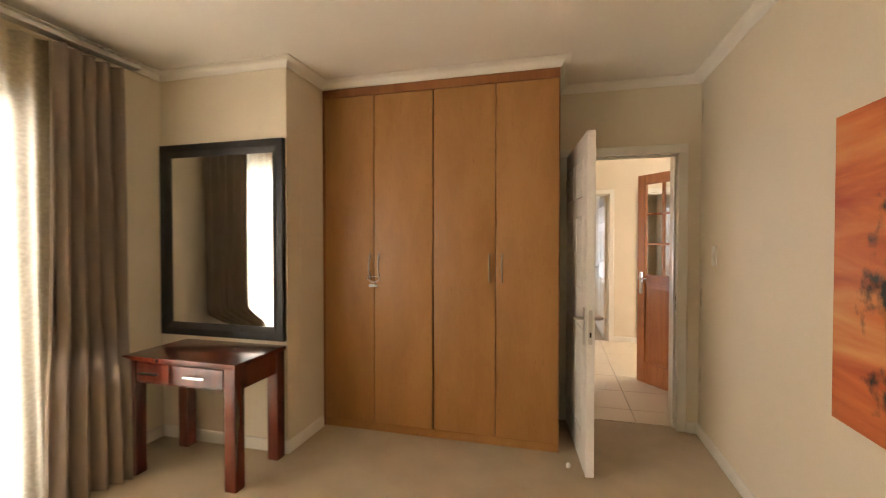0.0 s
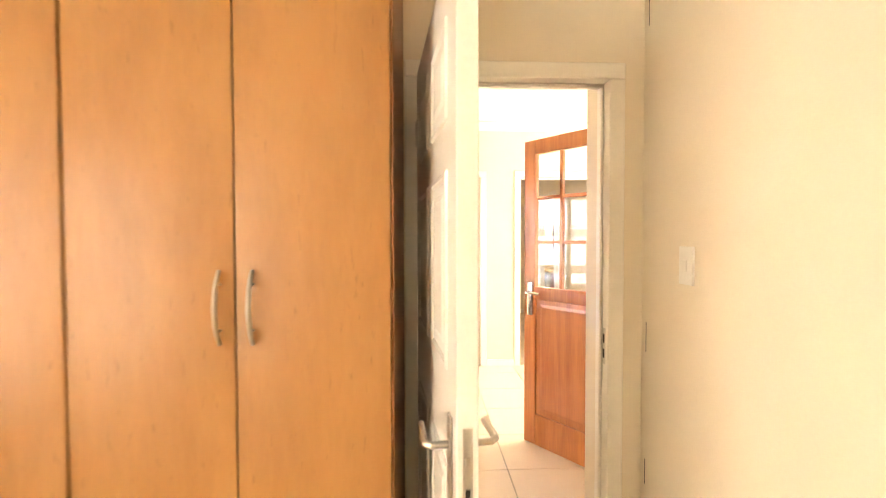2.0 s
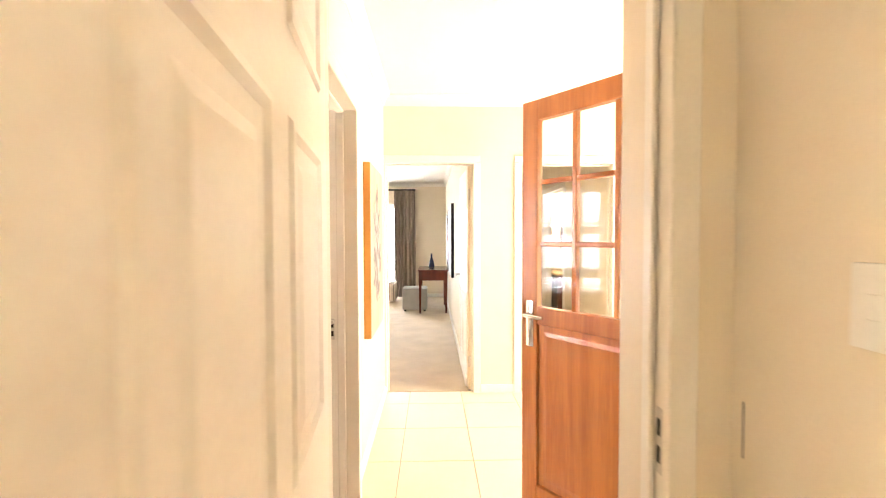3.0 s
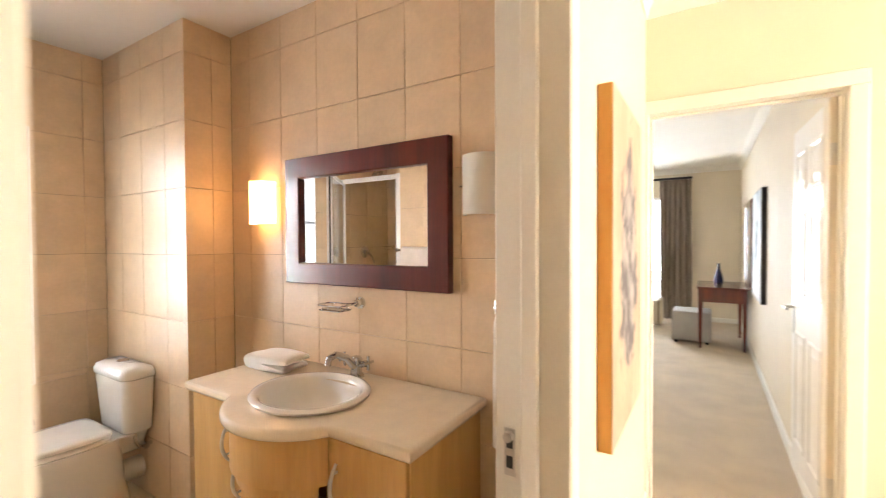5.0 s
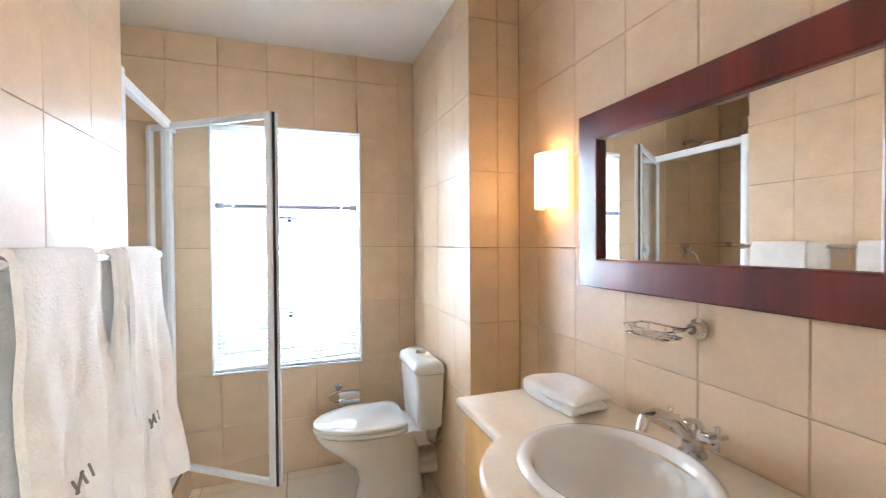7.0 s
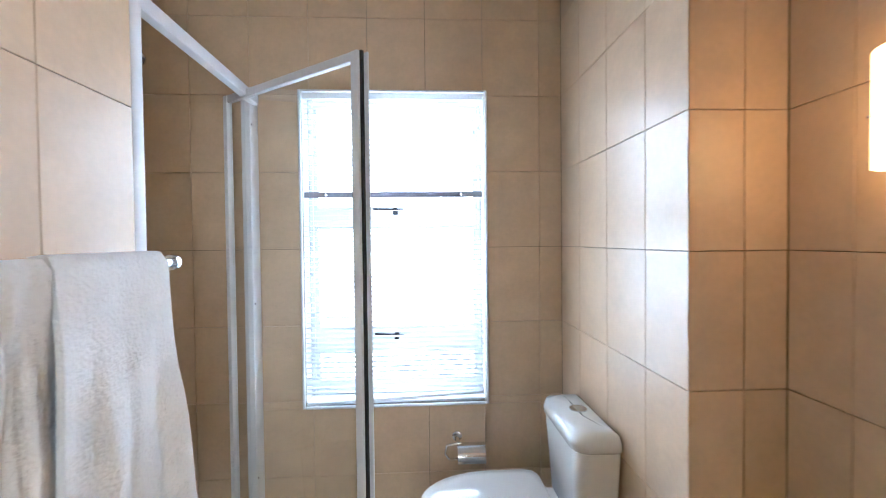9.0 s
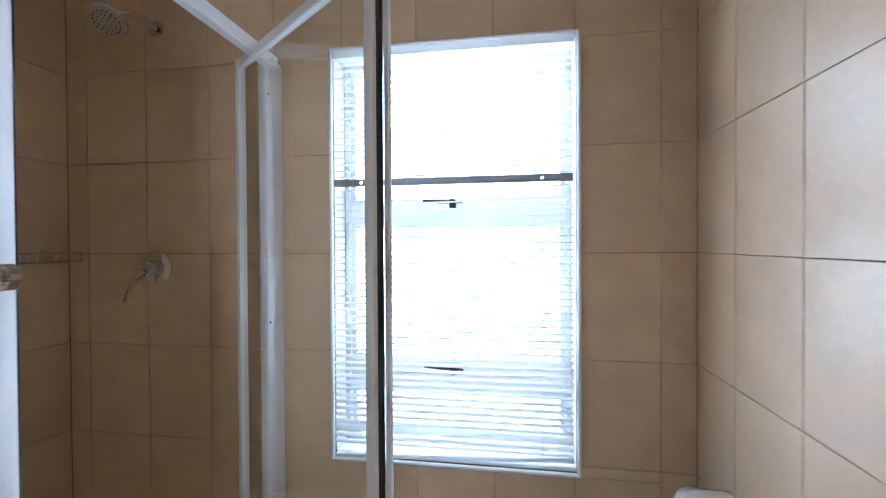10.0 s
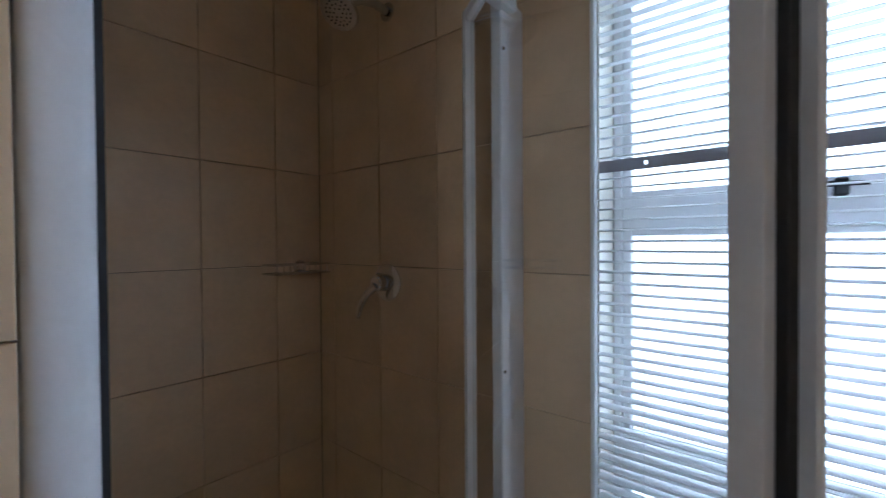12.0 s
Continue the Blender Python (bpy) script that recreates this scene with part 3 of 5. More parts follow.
frame_bedroom = door_frame("door_frame_1", -0.135, 0.624, 0.101, 0.20, 2.03, "cream painted door frame of the bedroom", both=False)
frame_bath = door_frame("door_frame_2", 0.562, 1.382, -0.424, -0.306, 2.04, "cream painted door frame of the bathroom", axis="x", first_lip=0.05, outer=0.043)
frame_guest = door_frame("door_frame_3", -0.288, 0.478, 2.951, 3.069, 2.042, "cream painted door frame of the guest room")
frame_far = door_frame("door_frame_4", 0.908, 1.722, 2.951, 3.069, 2.042, "cream painted door frame of the far room")
frame_ensuite = door_frame("door_frame_5", 4.445, 5.42, 1.751, 1.869, 2.0, "cream painted frame of the far doorway", axis="x")


def strike(parent, m):
    """Lock keep let into a jamb."""
    bm = bmesh.new()
    box(bm, -0.0015, 0.0015, -0.012, 0.012, -0.075, 0.075, 0.001)
    k = part("strike_plate", bm, SATIN, parent, "worn steel strike plate")
    k.matrix_basis = m
    bm = bmesh.new()
    box(bm, -0.0025, 0.0025, -0.007, 0.007, 0.012, 0.05)
    box(bm, -0.0025, 0.0025, -0.007, 0.007, -0.05, -0.012)
    s = part("slot", bm, DARKHOLE, k)


strike(frame_bedroom, pose(0.6235, 0.125, 0.94))
strike(frame_bath, pose(-0.400, 1.3815, 0.925, 0, 0, 90) @ Matrix.Diagonal((1, 1.1, 0.72, 1)))
bm = bmesh.new()
tube(bm, [(-0.400, 1.380, 0.962), (-0.400, 1.366, 0.962)], 0.011, 14)
part("thumb_turn", bm, SATIN, frame_bath, "small steel thumb turn")

# ---- windows and what is outside ----
def backdrop(name, mat, rows):
    return tagged(boxes(name, mat, rows), "bright daylight outside", "backdrop", kind="structure")


backdrop("backdrop_garden", outdoors("garden_light", BATH_GLOW, (0.74, 0.86, 1.0), (0.82, 0.91, 1.0), (0.82, 0.91, 0.98)), [(-4.02, -4.0, -0.6, 2.4, -0.1, 3.0)])
backdrop("backdrop_patio", outdoors("patio_light", BEDROOM_GLOW, (0.95, 0.97, 1.0), (0.95, 0.98, 1.0)), [(-4.02, -4.0, -5.8, -0.75, -0.1, 3.0)])
backdrop("backdrop_terrace", outdoors("terrace_light", GUEST_GLOW, (0.66, 0.81, 1.0), (0.70, 0.84, 1.0), (0.72, 0.86, 1.0)), [(-3.3, 0.2, 10.0, 10.02, -0.1, 3.0)])
# glow behind the assumed lobby window, added to brighten the hall
backdrop("backdrop_lobby_fill", outdoors("lobby_fill_light", LOBBY_GLOW, (1.0, 0.95, 0.86), (1.0, 0.96, 0.88)), [(3.35, 3.37, 1.0, 3.05, -0.1, 3.0)])

window_bath = tagged(new("window_1"), "white aluminium bathroom window with a raised sill", "window", kind="structure")
bm = bmesh.new()
for y0, y1, z0, z1 in ((0.480, 0.4995, 0.65, 2.005), (1.2465, 1.263, 0.65, 2.005), (0.4998, 1.2462, 1.985, 2.005), (0.4998, 1.2462, 0.65, 0.69), (0.4998, 1.2462, 1.437, 1.507), (0.4998, 1.2462, 0.862, 0.957)):
    box(bm, -3.245, -3.198, y0, y1, z0, z1, 0.003)
part("window_frame", bm, ALU, window_bath, "white powder-coated window frame")
for z0, z1 in ((1.507, 1.985), (0.957, 1.437), (0.69, 0.862)):
    bm = bmesh.new()
    box(bm, -3.224, -3.220, 0.4998, 1.2462, z0, z1)
    part("pane", bm, PANE, window_bath).visible_shadow = False
    bm = bmesh.new()
    for y0, y1, a, b in ((0.4998, 0.518, z0, z1), (1.228, 1.2462, z0, z1), (0.518, 1.228, z1 - 0.016, z1), (0.518, 1.228, z0, z0 + 0.016)):
        box(bm, -3.232, -3.207, y0, y1, a, b, 0.002)
    part("sash", bm, ALU, window_bath)
bm = bmesh.new()
box(bm, -3.197, -3.112, 0.477, 1.266, 0.646, 0.662, 0.004)
part("window_sill", bm, ALU, window_bath, "white sill")
bm = bmesh.new()
for row in ((-3.197, -3.1105, 0.4755, 0.4795, 0.6625, 2.009), (-3.197, -3.1105, 1.2635, 1.2675, 0.6625, 2.009), (-3.197, -3.1105, 0.480, 1.263, 2.0055, 2.0095)):
    box(bm, *row)
part("reveal_lining", bm, TRIM, window_bath, "white painted window reveal")
bm = bmesh.new()
for row in ((-3.112, -3.098, 0.463, 0.475, 0.635, 2.022), (-3.112, -3.098, 1.268, 1.280, 0.635, 2.022), (-3.112, -3.098, 0.4755, 1.2675, 2.010, 2.022), (-3.112, -3.098, 0.4755, 1.2675, 0.633, 0.645)):
    box(bm, *row, bevel=0.003)
part("tile_trim", bm, ALU, window_bath, "white tile edging")
for z in (1.507, 0.940):
    bm = bmesh.new()
    tube(bm, [(-3.170, 0.77, z + 0.004), (-3.168, 0.83, z), (-3.168, 0.905, z - 0.003)], [0.005, 0.006, 0.004], 8)
    box(bm, -3.199, -3.162, 0.860, 0.880, z - 0.022, z + 0.008, 0.003)
    part("window_latch", bm, GASKET, window_bath, "black window latch")

blind = thing("venetian_blind", pose(-3.085, 0.8715, 0), "white venetian blind, slats open, a few askew", "blind")
bm = bmesh.new()
box(bm, -0.014, 0.014, -0.385, 0.385, 1.972, 1.998, 0.002)
part("headrail", bm, SLAT, blind)
SLATMESH = bpy.data.meshes.new("slat")
_v = []
for y in (-0.383, 0.383):
    for top in (0.0006, -0.0006):
        _v += [(-0.0125, y, -0.0012 + top), (-0.004, y, 0.0012 + top), (0.004, y, 0.0012 + top), (0.0125, y, -0.0012 + top)]
SLATMESH.from_pydata(_v, [], [(0, 1, 9, 8), (1, 2, 10, 9), (2, 3, 11, 10), (4, 12, 13, 5), (5, 13, 14, 6), (6, 14, 15, 7), (0, 8, 12, 4), (3, 7, 15, 11), (0, 4, 5, 1), (1, 5, 6, 2), (2, 6, 7, 3), (8, 9, 13, 12), (9, 10, 14, 13), (10, 11, 15, 14)])
SLATMESH.materials.append(SLAT)
# flipped slat with cord slots, backlit darkening painted by its material
bm = bmesh.new()
for x0, x1, y0, y1 in ((-0.0125, -0.004, -0.383, 0.383), (0.004, 0.0125, -0.383, 0.383), (-0.004, 0.004, -0.383, -0.294), (-0.004, 0.004, -0.286, 0.286), (-0.004, 0.004, 0.294, 0.383)):
    box(bm, x0, x1, y0, y1, -0.0007, 0.0007)
SLATFLIPPED = bpy.data.meshes.new("slat")
bm.to_mesh(SLATFLIPPED)
bm.free()
SLATFLIPPED.materials.append(SLATBACKLIT)
for i in range(58):
    z = 1.955 - i * 0.0218
    s = new("slat", SLATFLIPPED if i == 18 else SLATMESH)
    s.parent = blind
    tilt = 82 if i == 18 else 60 if i == 55 else random.uniform(2, 7)
    s.matrix_basis = pose(0, 0, z if i != 18 else 1.566, random.uniform(-0.15, 0.15), tilt, 0)
bm = bmesh.new()
box(bm, -0.012, 0.012, -0.384, 0.384, -0.007, 0.007, 0.003)
rail = part("bottom_rail", bm, SLAT, blind)
rail.matrix_basis = pose(0, 0, 0.680, 2.6, 0, 0)
bm = bmesh.new()
for y in (-0.29, 0.29):
    for x in (-0.0135, 0.0135):
        tube(bm, [(x, y, 0.69), (x, y, 1.972)], 0.0007, 5)
part("ladder_cord", bm, SLAT, blind)

# the half beyond the mullion is unseen, lengthened to light the door wall
window_bedroom = tagged(new("window_2"), "white framed sliding window in the bedroom", "window", kind="structure")
bm = bmesh.new()
for y0, y1, z0, z1 in ((-4.498, -4.44, 0.0, 2.118), (-1.78, -1.722, 0.0, 2.118), (-4.44, -1.78, 2.06, 2.118), (-4.44, -1.78, 0.0, 0.06), (-3.14, -3.08, 0.06, 2.06)):
    box(bm, -3.07, -3.01, y0, y1, z0, z1, 0.003)
part("window_frame", bm, ALU, window_bedroom)
for y0, y1 in ((-4.44, -3.14), (-3.08, -1.78)):
    bm = bmesh.new()
    box(bm, -3.043, -3.037, y0, y1, 0.06, 2.06)
    part("pane", bm, PANE, window_bedroom).visible_shadow = False
window_guest = tagged(new("window_3"), "white framed window of the guest room", "window", kind="structure")
bm = bmesh.new()
for x0, x1, z0, z1 in ((-2.398, -2.35, 0.0, 2.148), (-0.67, -0.622, 0.0, 2.148), (-2.35, -0.67, 2.10, 2.148), (-2.35, -0.67, 0.0, 0.05), (-1.53, -1.48, 0.05, 2.10), (-1.48, -0.67, 0.62, 0.66), (-1.48, -0.67, 0.80, 0.83)):
    box(bm, x0, x1, 9.04, 9.10, z0, z1, 0.003)
part("window_frame", bm, ALU, window_guest)
bm = bmesh.new()
box(bm, -2.35, -0.67, 9.065, 9.071, 0.05, 2.10)
part("pane", bm, PANE, window_guest).visible_shadow = False
# unseen window with a glow behind it, added to brighten the far room
backdrop("backdrop_far_fill", outdoors("far_fill_light", GUEST_GLOW * 0.1, (0.95, 0.96, 1.0), (1.0, 0.98, 0.92)), [(0.6, 2.0, 6.9, 6.92, -0.1, 3.0)])
window_far_added = tagged(new("window_5"), "white framed window added unseen to brighten the far room", "window", kind="structure")
bm = bmesh.new()
for x0, x1, z0, z1 in ((0.702, 0.74, 0.602, 2.098), (1.56, 1.598, 0.602, 2.098), (0.7405, 1.5595, 2.06, 2.098), (0.7405, 1.5595, 0.602, 0.64)):
    box(bm, x0, x1, 6.28, 6.33, z0, z1, 0.003)
part("window_frame", bm, ALU, window_far_added)
# lobby window in an assumed place, put in as the hall's light source
window_lobby = tagged(new("window_4"), "white framed lobby window, assumed to light the hall", "window", kind="structure")
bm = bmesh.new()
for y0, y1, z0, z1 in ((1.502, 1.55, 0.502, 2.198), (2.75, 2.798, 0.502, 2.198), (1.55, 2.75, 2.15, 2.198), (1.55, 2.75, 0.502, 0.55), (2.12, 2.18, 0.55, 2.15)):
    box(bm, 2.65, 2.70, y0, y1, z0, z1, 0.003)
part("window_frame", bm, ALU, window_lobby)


# ---- bedroom ----
def bow_handle(parent, x, y, z, high=0.19, out=-1, mat=SATIN, label="satin bow handle"):
    """A bowed pull that stands off a front facing -y; ends flare into the face."""
    bm = bmesh.new()
    pts, rs = [], []
    for i in range(13):
        s = i / 12 * 2 - 1
        pts.append((x, y + out * (0.004 + 0.028 * (1 - s * s)), z + s * high / 2))
        rs.append(0.0065 - 0.002 * abs(s) ** 3)
    tube(bm, pts, rs, 10)
    for s in (-0.62, 0.62):
        tube(bm, [(x, y, z + s * high / 2), (x, y + out * 0.022, z + s * high / 2)], 0.0042, 8)
    return part("handle", bm, mat, parent, label)


wardrobe = thing("wardrobe", pose(-1.055, 0, 0), "tall beech-veneer built-in wardrobe with four doors", "wardrobe")
for row in ((-0.868, -0.848, -0.444, 0.098, 0.0, 2.513), (0.829, 0.849, -0.444, 0.098, 0.0, 2.513), (-0.8475, 0.8285, -0.444, 0.098, 2.493, 2.513), (-0.8475, 0.8285, 0.080, 0.098, 0.0, 2.4925), (-0.8475, 0.8285, -0.444, 0.0795, 0.06, 0.078), (-0.009, 0.009, -0.444, 0.0795, 0.0785, 2.4925)):
    bm = bmesh.new()
    box(bm, *row, bevel=0.0015)
    part("cabinet_panel", bm, BEECHEDGE, wardrobe)
bm = bmesh.new()
box(bm, -0.868, 0.849, -0.466, -0.446, 2.449, 2.513, 0.002)
box(bm, -0.868, -0.851, -0.466, -0.446, 0.001, 2.448, 0.002)
box(bm, 0.8445, 0.849, -0.466, -0.446, 0.001, 2.448, 0.002)
part("face_frame", bm, BEECHEDGE, wardrobe)
bm = bmesh.new()
box(bm, -0.850, 0.843, -0.458, -0.446, 0.0, 0.058, 0.002)
part("plinth", bm, BEECH, wardrobe)
EDGES = [-0.849, -0.452, -0.004, 0.432, 0.843]
for i, (a, b) in enumerate(zip(EDGES, EDGES[1:])):
    bm = bmesh.new()
    box(bm, a + (0.005 if i == 2 else 0.0025), b - (0.005 if i == 1 else 0.0025), -0.468, -0.449, 0.063, 2.445, 0.002, 2)
    d = part("door", bm, BEECH, wardrobe)
    hx = (b - 0.028, a + 0.043, b - 0.040, a + 0.046)[i]
    bow_handle(d, hx, -0.468, 1.208, 0.197, mat=BRONZE, label="dull nickel bow handle")

padlock = thing("padlock_chain", pose(-1.500, -0.492, 1.115), "small brass padlock hung between wardrobe handles", "padlock")
bm = bmesh.new()
tube(bm, [(0.048 * math.cos(a) , -0.006 + 0.01 * math.sin(a * 2), 0.01 + (0.012 if math.sin(a) > 0 else 0.03) * math.sin(a)) for a in [2 * math.pi * i / 20 for i in range(21)]], 0.0022, 6)
part("chain", bm, STEEL, padlock, "thin steel loop")
for dx, dz, w in ((-0.022, -0.045, 0.011), (0.004, -0.043, 0.010), (0.026, -0.046, 0.007)):
    bm = bmesh.new()
    box(bm, dx - w, dx + w, -0.012, 0.004, dz - w, dz + w, 0.003, 2)
    part("lock_body", bm, STEEL, padlock)
bm = bmesh.new()
tube(bm, [(0.004 + 0.012 * math.cos(math.pi * i / 10), -0.004, -0.030 + 0.016 * math.sin(math.pi * i / 10)) for i in range(11)], 0.002, 6)
part("shackle", bm, CHROME, padlock)

table = thing("dressing_table", pose(-2.310, -1.165, 0), "dark mahogany dressing table with two drawers", "dressing table")
bm = bmesh.new()
box(bm, -0.395, 0.395, -0.23, 0.23, 0.690, 0.716, 0.004, 2)
part("tabletop", bm, MAHOGANY, table)
bm = bmesh.new()
for row in ((-0.375, 0.375, -0.205, -0.185, 0.555, 0.6895), (-0.375, 0.375, 0.185, 0.205, 0.555, 0.6895), (-0.375, -0.355, -0.1845, 0.1845, 0.555, 0.6895), (0.355, 0.375, -0.1845, 0.1845, 0.555, 0.6895)):
    box(bm, *row, bevel=0.002)
part("apron", bm, MAHOGANY, table)
for x0, x1 in ((-0.308, -0.065), (-0.045, 0.308)):
    bm = bmesh.new()
    box(bm, x0, x1, -0.218, -0.2055, 0.568, 0.678, 0.003)
    d = part("drawer_front", bm, MAHOGANY, table)
    bm = bmesh.new()
    box(bm, (x0 + x1) / 2 - 0.07, (x0 + x1) / 2 + 0.07, -0.246, -0.238, 0.618, 0.632, 0.002)
    for s in (-0.06, 0.06):
        box(bm, (x0 + x1) / 2 + s - 0.005, (x0 + x1) / 2 + s + 0.005, -0.2375, -0.2185, 0.620, 0.630)
    part("handle", bm, CHROME, d, "flat chrome pull")
for sx in (-1, 1):
    for sy in (-1, 1):
        bm = bmesh.new()
        box(bm, sx * 0.350 - 0.038, sx * 0.350 + 0.038, sy * 0.183 - 0.038, sy * 0.183 + 0.038, 0.0, 0.689, 0.004)
        part("leg", bm, MAHOGANYUP, table)


def framed_mirror(name, m, wide, high, border, frame_mat, label, depth=0.035, flat=False):
    """A wall mirror in its own plane: x along, z up, facing -y."""
    ob = thing(name, m, label, "mirror")
    bm = bmesh.new()
    w, h = wide / 2, high / 2
    prof = [(0.0, 0.0), (0.0, -depth + 0.006), (0.006, -depth), (border * 0.55, -depth), (border - 0.008, -depth + 0.012), (border, -depth + 0.016), (border, 0.0)]
    if flat:
        prof = [(0.0, 0.0), (0.0, -depth + 0.004), (0.004, -depth), (border - 0.006, -depth), (border - 0.002, -depth + 0.004), (border, -depth + 0.012), (border, 0.0)]
    rings = []
    for d, y in prof:
        rings.append([(-w + d, y, -h + d), (w - d, y, -h + d), (w - d, y, h - d), (-w + d, y, h - d)])
    loft(bm, rings + [rings[0]], False)
    bmesh.ops.remove_doubles(bm, verts=bm.verts, dist=1e-6)
    bmesh.ops.recalc_face_normals(bm, faces=bm.faces)
    part("frame", bm, frame_mat, ob, smooth=0)
    bm = bmesh.new()
    box(bm, -w + border - 0.004, w - border + 0.004, -depth + 0.021, -0.002, -h + border - 0.004, h - border + 0.004)
    part("mirror_glass", bm, MIRROR, ob, "clear mirror glass", smooth=0)
    return ob


framed_mirror("wall_mirror", pose(-2.434, -0.906, 1.398), 1.0, 1.322, 0.088, BLACKWOOD, "tall wall mirror in a black wooden frame", 0.03)

# bedroom curtains
def folds(bm, points, z0, z1, gather=1.0, deep=0.045, waves=8, thick=0.004, rows=40, seed=1, foot=None):
    """A hanging cloth along a plan line with deep folds that loosen downwards."""
    rnd = random.Random(seed)
    (ax, ay), (bx, by) = points
    (fx, fy), (gx, gy) = foot or points
    length = math.hypot(bx - ax, by - ay)
    dx, dy = (bx - ax) / length, (by - ay) / length
    n = waves * 10
    ph = [rnd.uniform(-0.5, 0.5) for _ in range(waves + 2)]
    am = [rnd.uniform(0.7, 1.25) for _ in range(waves + 2)]
    grid = []
    for side in (0, 1):
        for j in range(rows + 1):
            f = j / rows
            z = z0 + (z1 - z0) * f
            row = []
            for i in range(n + 1):
                s = i / n
                k = s * waves
                a = deep * am[int(k)] * (1.0 - 0.25 * f)
                w = a * math.sin(2 * math.pi * k + ph[int(k)] * 0.6 * (1 - f)) + 0.012 * math.sin(5 * s + 3 * f)
                off = w + side * thick
                u = s * length + 0.02 * math.sin(3.0 * (1 - f) + k) * (1 - f)
                drape = min(1.0, max(0.0, (0.335 - f) / 0.085))
                drape = drape * drape * (3 - 2 * drape)
                kx = ((fx - ax) * (1 - s) + (gx - bx) * s) * drape
                ky = ((fy - ay) * (1 - s) + (gy - by) * s) * drape
                row.append(bm.verts.new((ax + dx * u - dy * off + kx, ay + dy * u + dx * off + ky, z)))
            grid.append(row)
    half = rows + 1
    for base in (0, half):
        for j in range(rows):
            for i in range(n):
                q = (grid[base + j][i], grid[base + j][i + 1], grid[base + j + 1][i + 1], grid[base + j + 1][i])
                bm.faces.new(q if base else q[::-1])
    for j in range(rows):
        for i in (0, n):
            bm.faces.new((grid[j][i], grid[j + 1][i], grid[half + j + 1][i], grid[half + j][i]))
    for j in (0, rows):
        for i in range(n):
            bm.faces.new((grid[j][i], grid[j][i + 1], grid[half + j][i + 1], grid[half + j][i]))
    bmesh.ops.recalc_face_normals(bm, faces=bm.faces)
    return bm


curtain = thing("curtain", pose(0, 0, 0), "heavy taupe linen curtain hanging in deep folds", "curtain")
part("cloth", folds(bmesh.new(), [(-2.885, -1.235), (-2.845, -1.66)], 0.012, 2.47, waves=5, deep=0.045, seed=4, foot=[(-2.64, -1.42), (-2.72, -1.75)]), CURTAIN, curtain, smooth=60)
sheer = thing("sheer_curtain", pose(0, 0, 0), "thin white voile curtain before the bright window", "curtain")
part("cloth", folds(bmesh.new(), [(-2.90, -1.60), (-2.90, -4.62)], 0.012, 2.47, waves=28, deep=0.025, thick=0.002, seed=8), SHEER, sheer, smooth=60)
track = thing("curtain_rail", pose(-2.79, -2.9, 2.48), "slim dark curtain rail under the cornice", "curtain rail")
bm = bmesh.new()
box(bm, -0.07, 0.0, -1.85, 1.72, 0.0, 0.03, 0.003)
part("rail", bm, STEEL, track)
for y in (-1.6, 0.0, 1.5):
    bm = bmesh.new()
    box(bm, -0.158, 0.0, y - 0.012, y + 0.012, 0.0305, 0.05)
    part("bracket", bm, STEEL, track)

# hairline cracks in the paint of the corner by the door
for z0, z1 in ((2.23, 2.39), (0.93, 1.05), (0.39, 0.49)):
    boxes("paint_crack", DARKHOLE, [(0.7685, 0.7697, 0.062, 0.0645, z0, z1)], wall_right, "thin dark crack in the paint")

canvas = thing("canvas_painting", pose(0.769, -2.135, 1.295), "large orange abstract canvas with dark shapes", "painting")
bm = bmesh.new()
box(bm, -0.031, 0.0, -0.639, 0.639, -0.534, 0.534, 0.003)
part("stretcher", bm, CANVASSIDE, canvas, "orange canvas edge")
bm = bmesh.new()
box(bm, -0.034, -0.0312, -0.64, 0.64, -0.535, 0.535, 0.001)
part("painted_face", bm, picture("orange_brushwork", ((0.42, 0.06, 0.02), (0.62, 0.17, 0.05), (0.70, 0.32, 0.12)), ((0.02, 0.025, 0.02), (0.35, 0.20, 0.05)), (-0.03, 0.05, -0.1), (1, 0.40, 0.75), (1, 0.5, 3.5)), canvas)


def light_switch(m, label):
    ob = thing("light_switch", m, label, "switch")
    bm = bmesh.new()
    box(bm, -0.0375, 0.0375, -0.009, 0.0, -0.065, 0.065, 0.003, 2)
    part("face_plate", bm, PLASTIC, ob)
    bm = bmesh.new()
    box(bm, -0.012, 0.012, -0.013, -0.0092, -0.02, 0.02, 0.002)
    part("rocker", bm, PLASTIC, ob)
    return ob


light_switch(pose(0.769, -0.205, 1.295, 0, 0, 270), "cream plastic light switch on the wall")


def lever(parent, m, long=0.115, mat=SATIN, plate=True, z=0.0):
    """Lever handle in local axes: plate in the xz plane, stands off to -y, lever points to -x."""
    k = None
    if plate:
        bm = bmesh.new()
        box(bm, -0.022, 0.022, -0.006, 0.0, -0.11, 0.11, 0.005, 2)
        k = part("lock_plate", bm, mat, parent, "satin metal lock plate")
        k.matrix_basis = m
    bm = bmesh.new()
    tube(bm, [(0, -0.0062, 0.045), (0, -0.045, 0.045), (-0.012, -0.056, 0.045), (-0.03, -0.058, 0.045), (-long, -0.055, 0.045)], [0.009, 0.0085, 0.009, 0.009, 0.0085], 10)
    h = part("lever", bm, mat, k or parent)
    if not k:
        h.matrix_basis = m
    return k


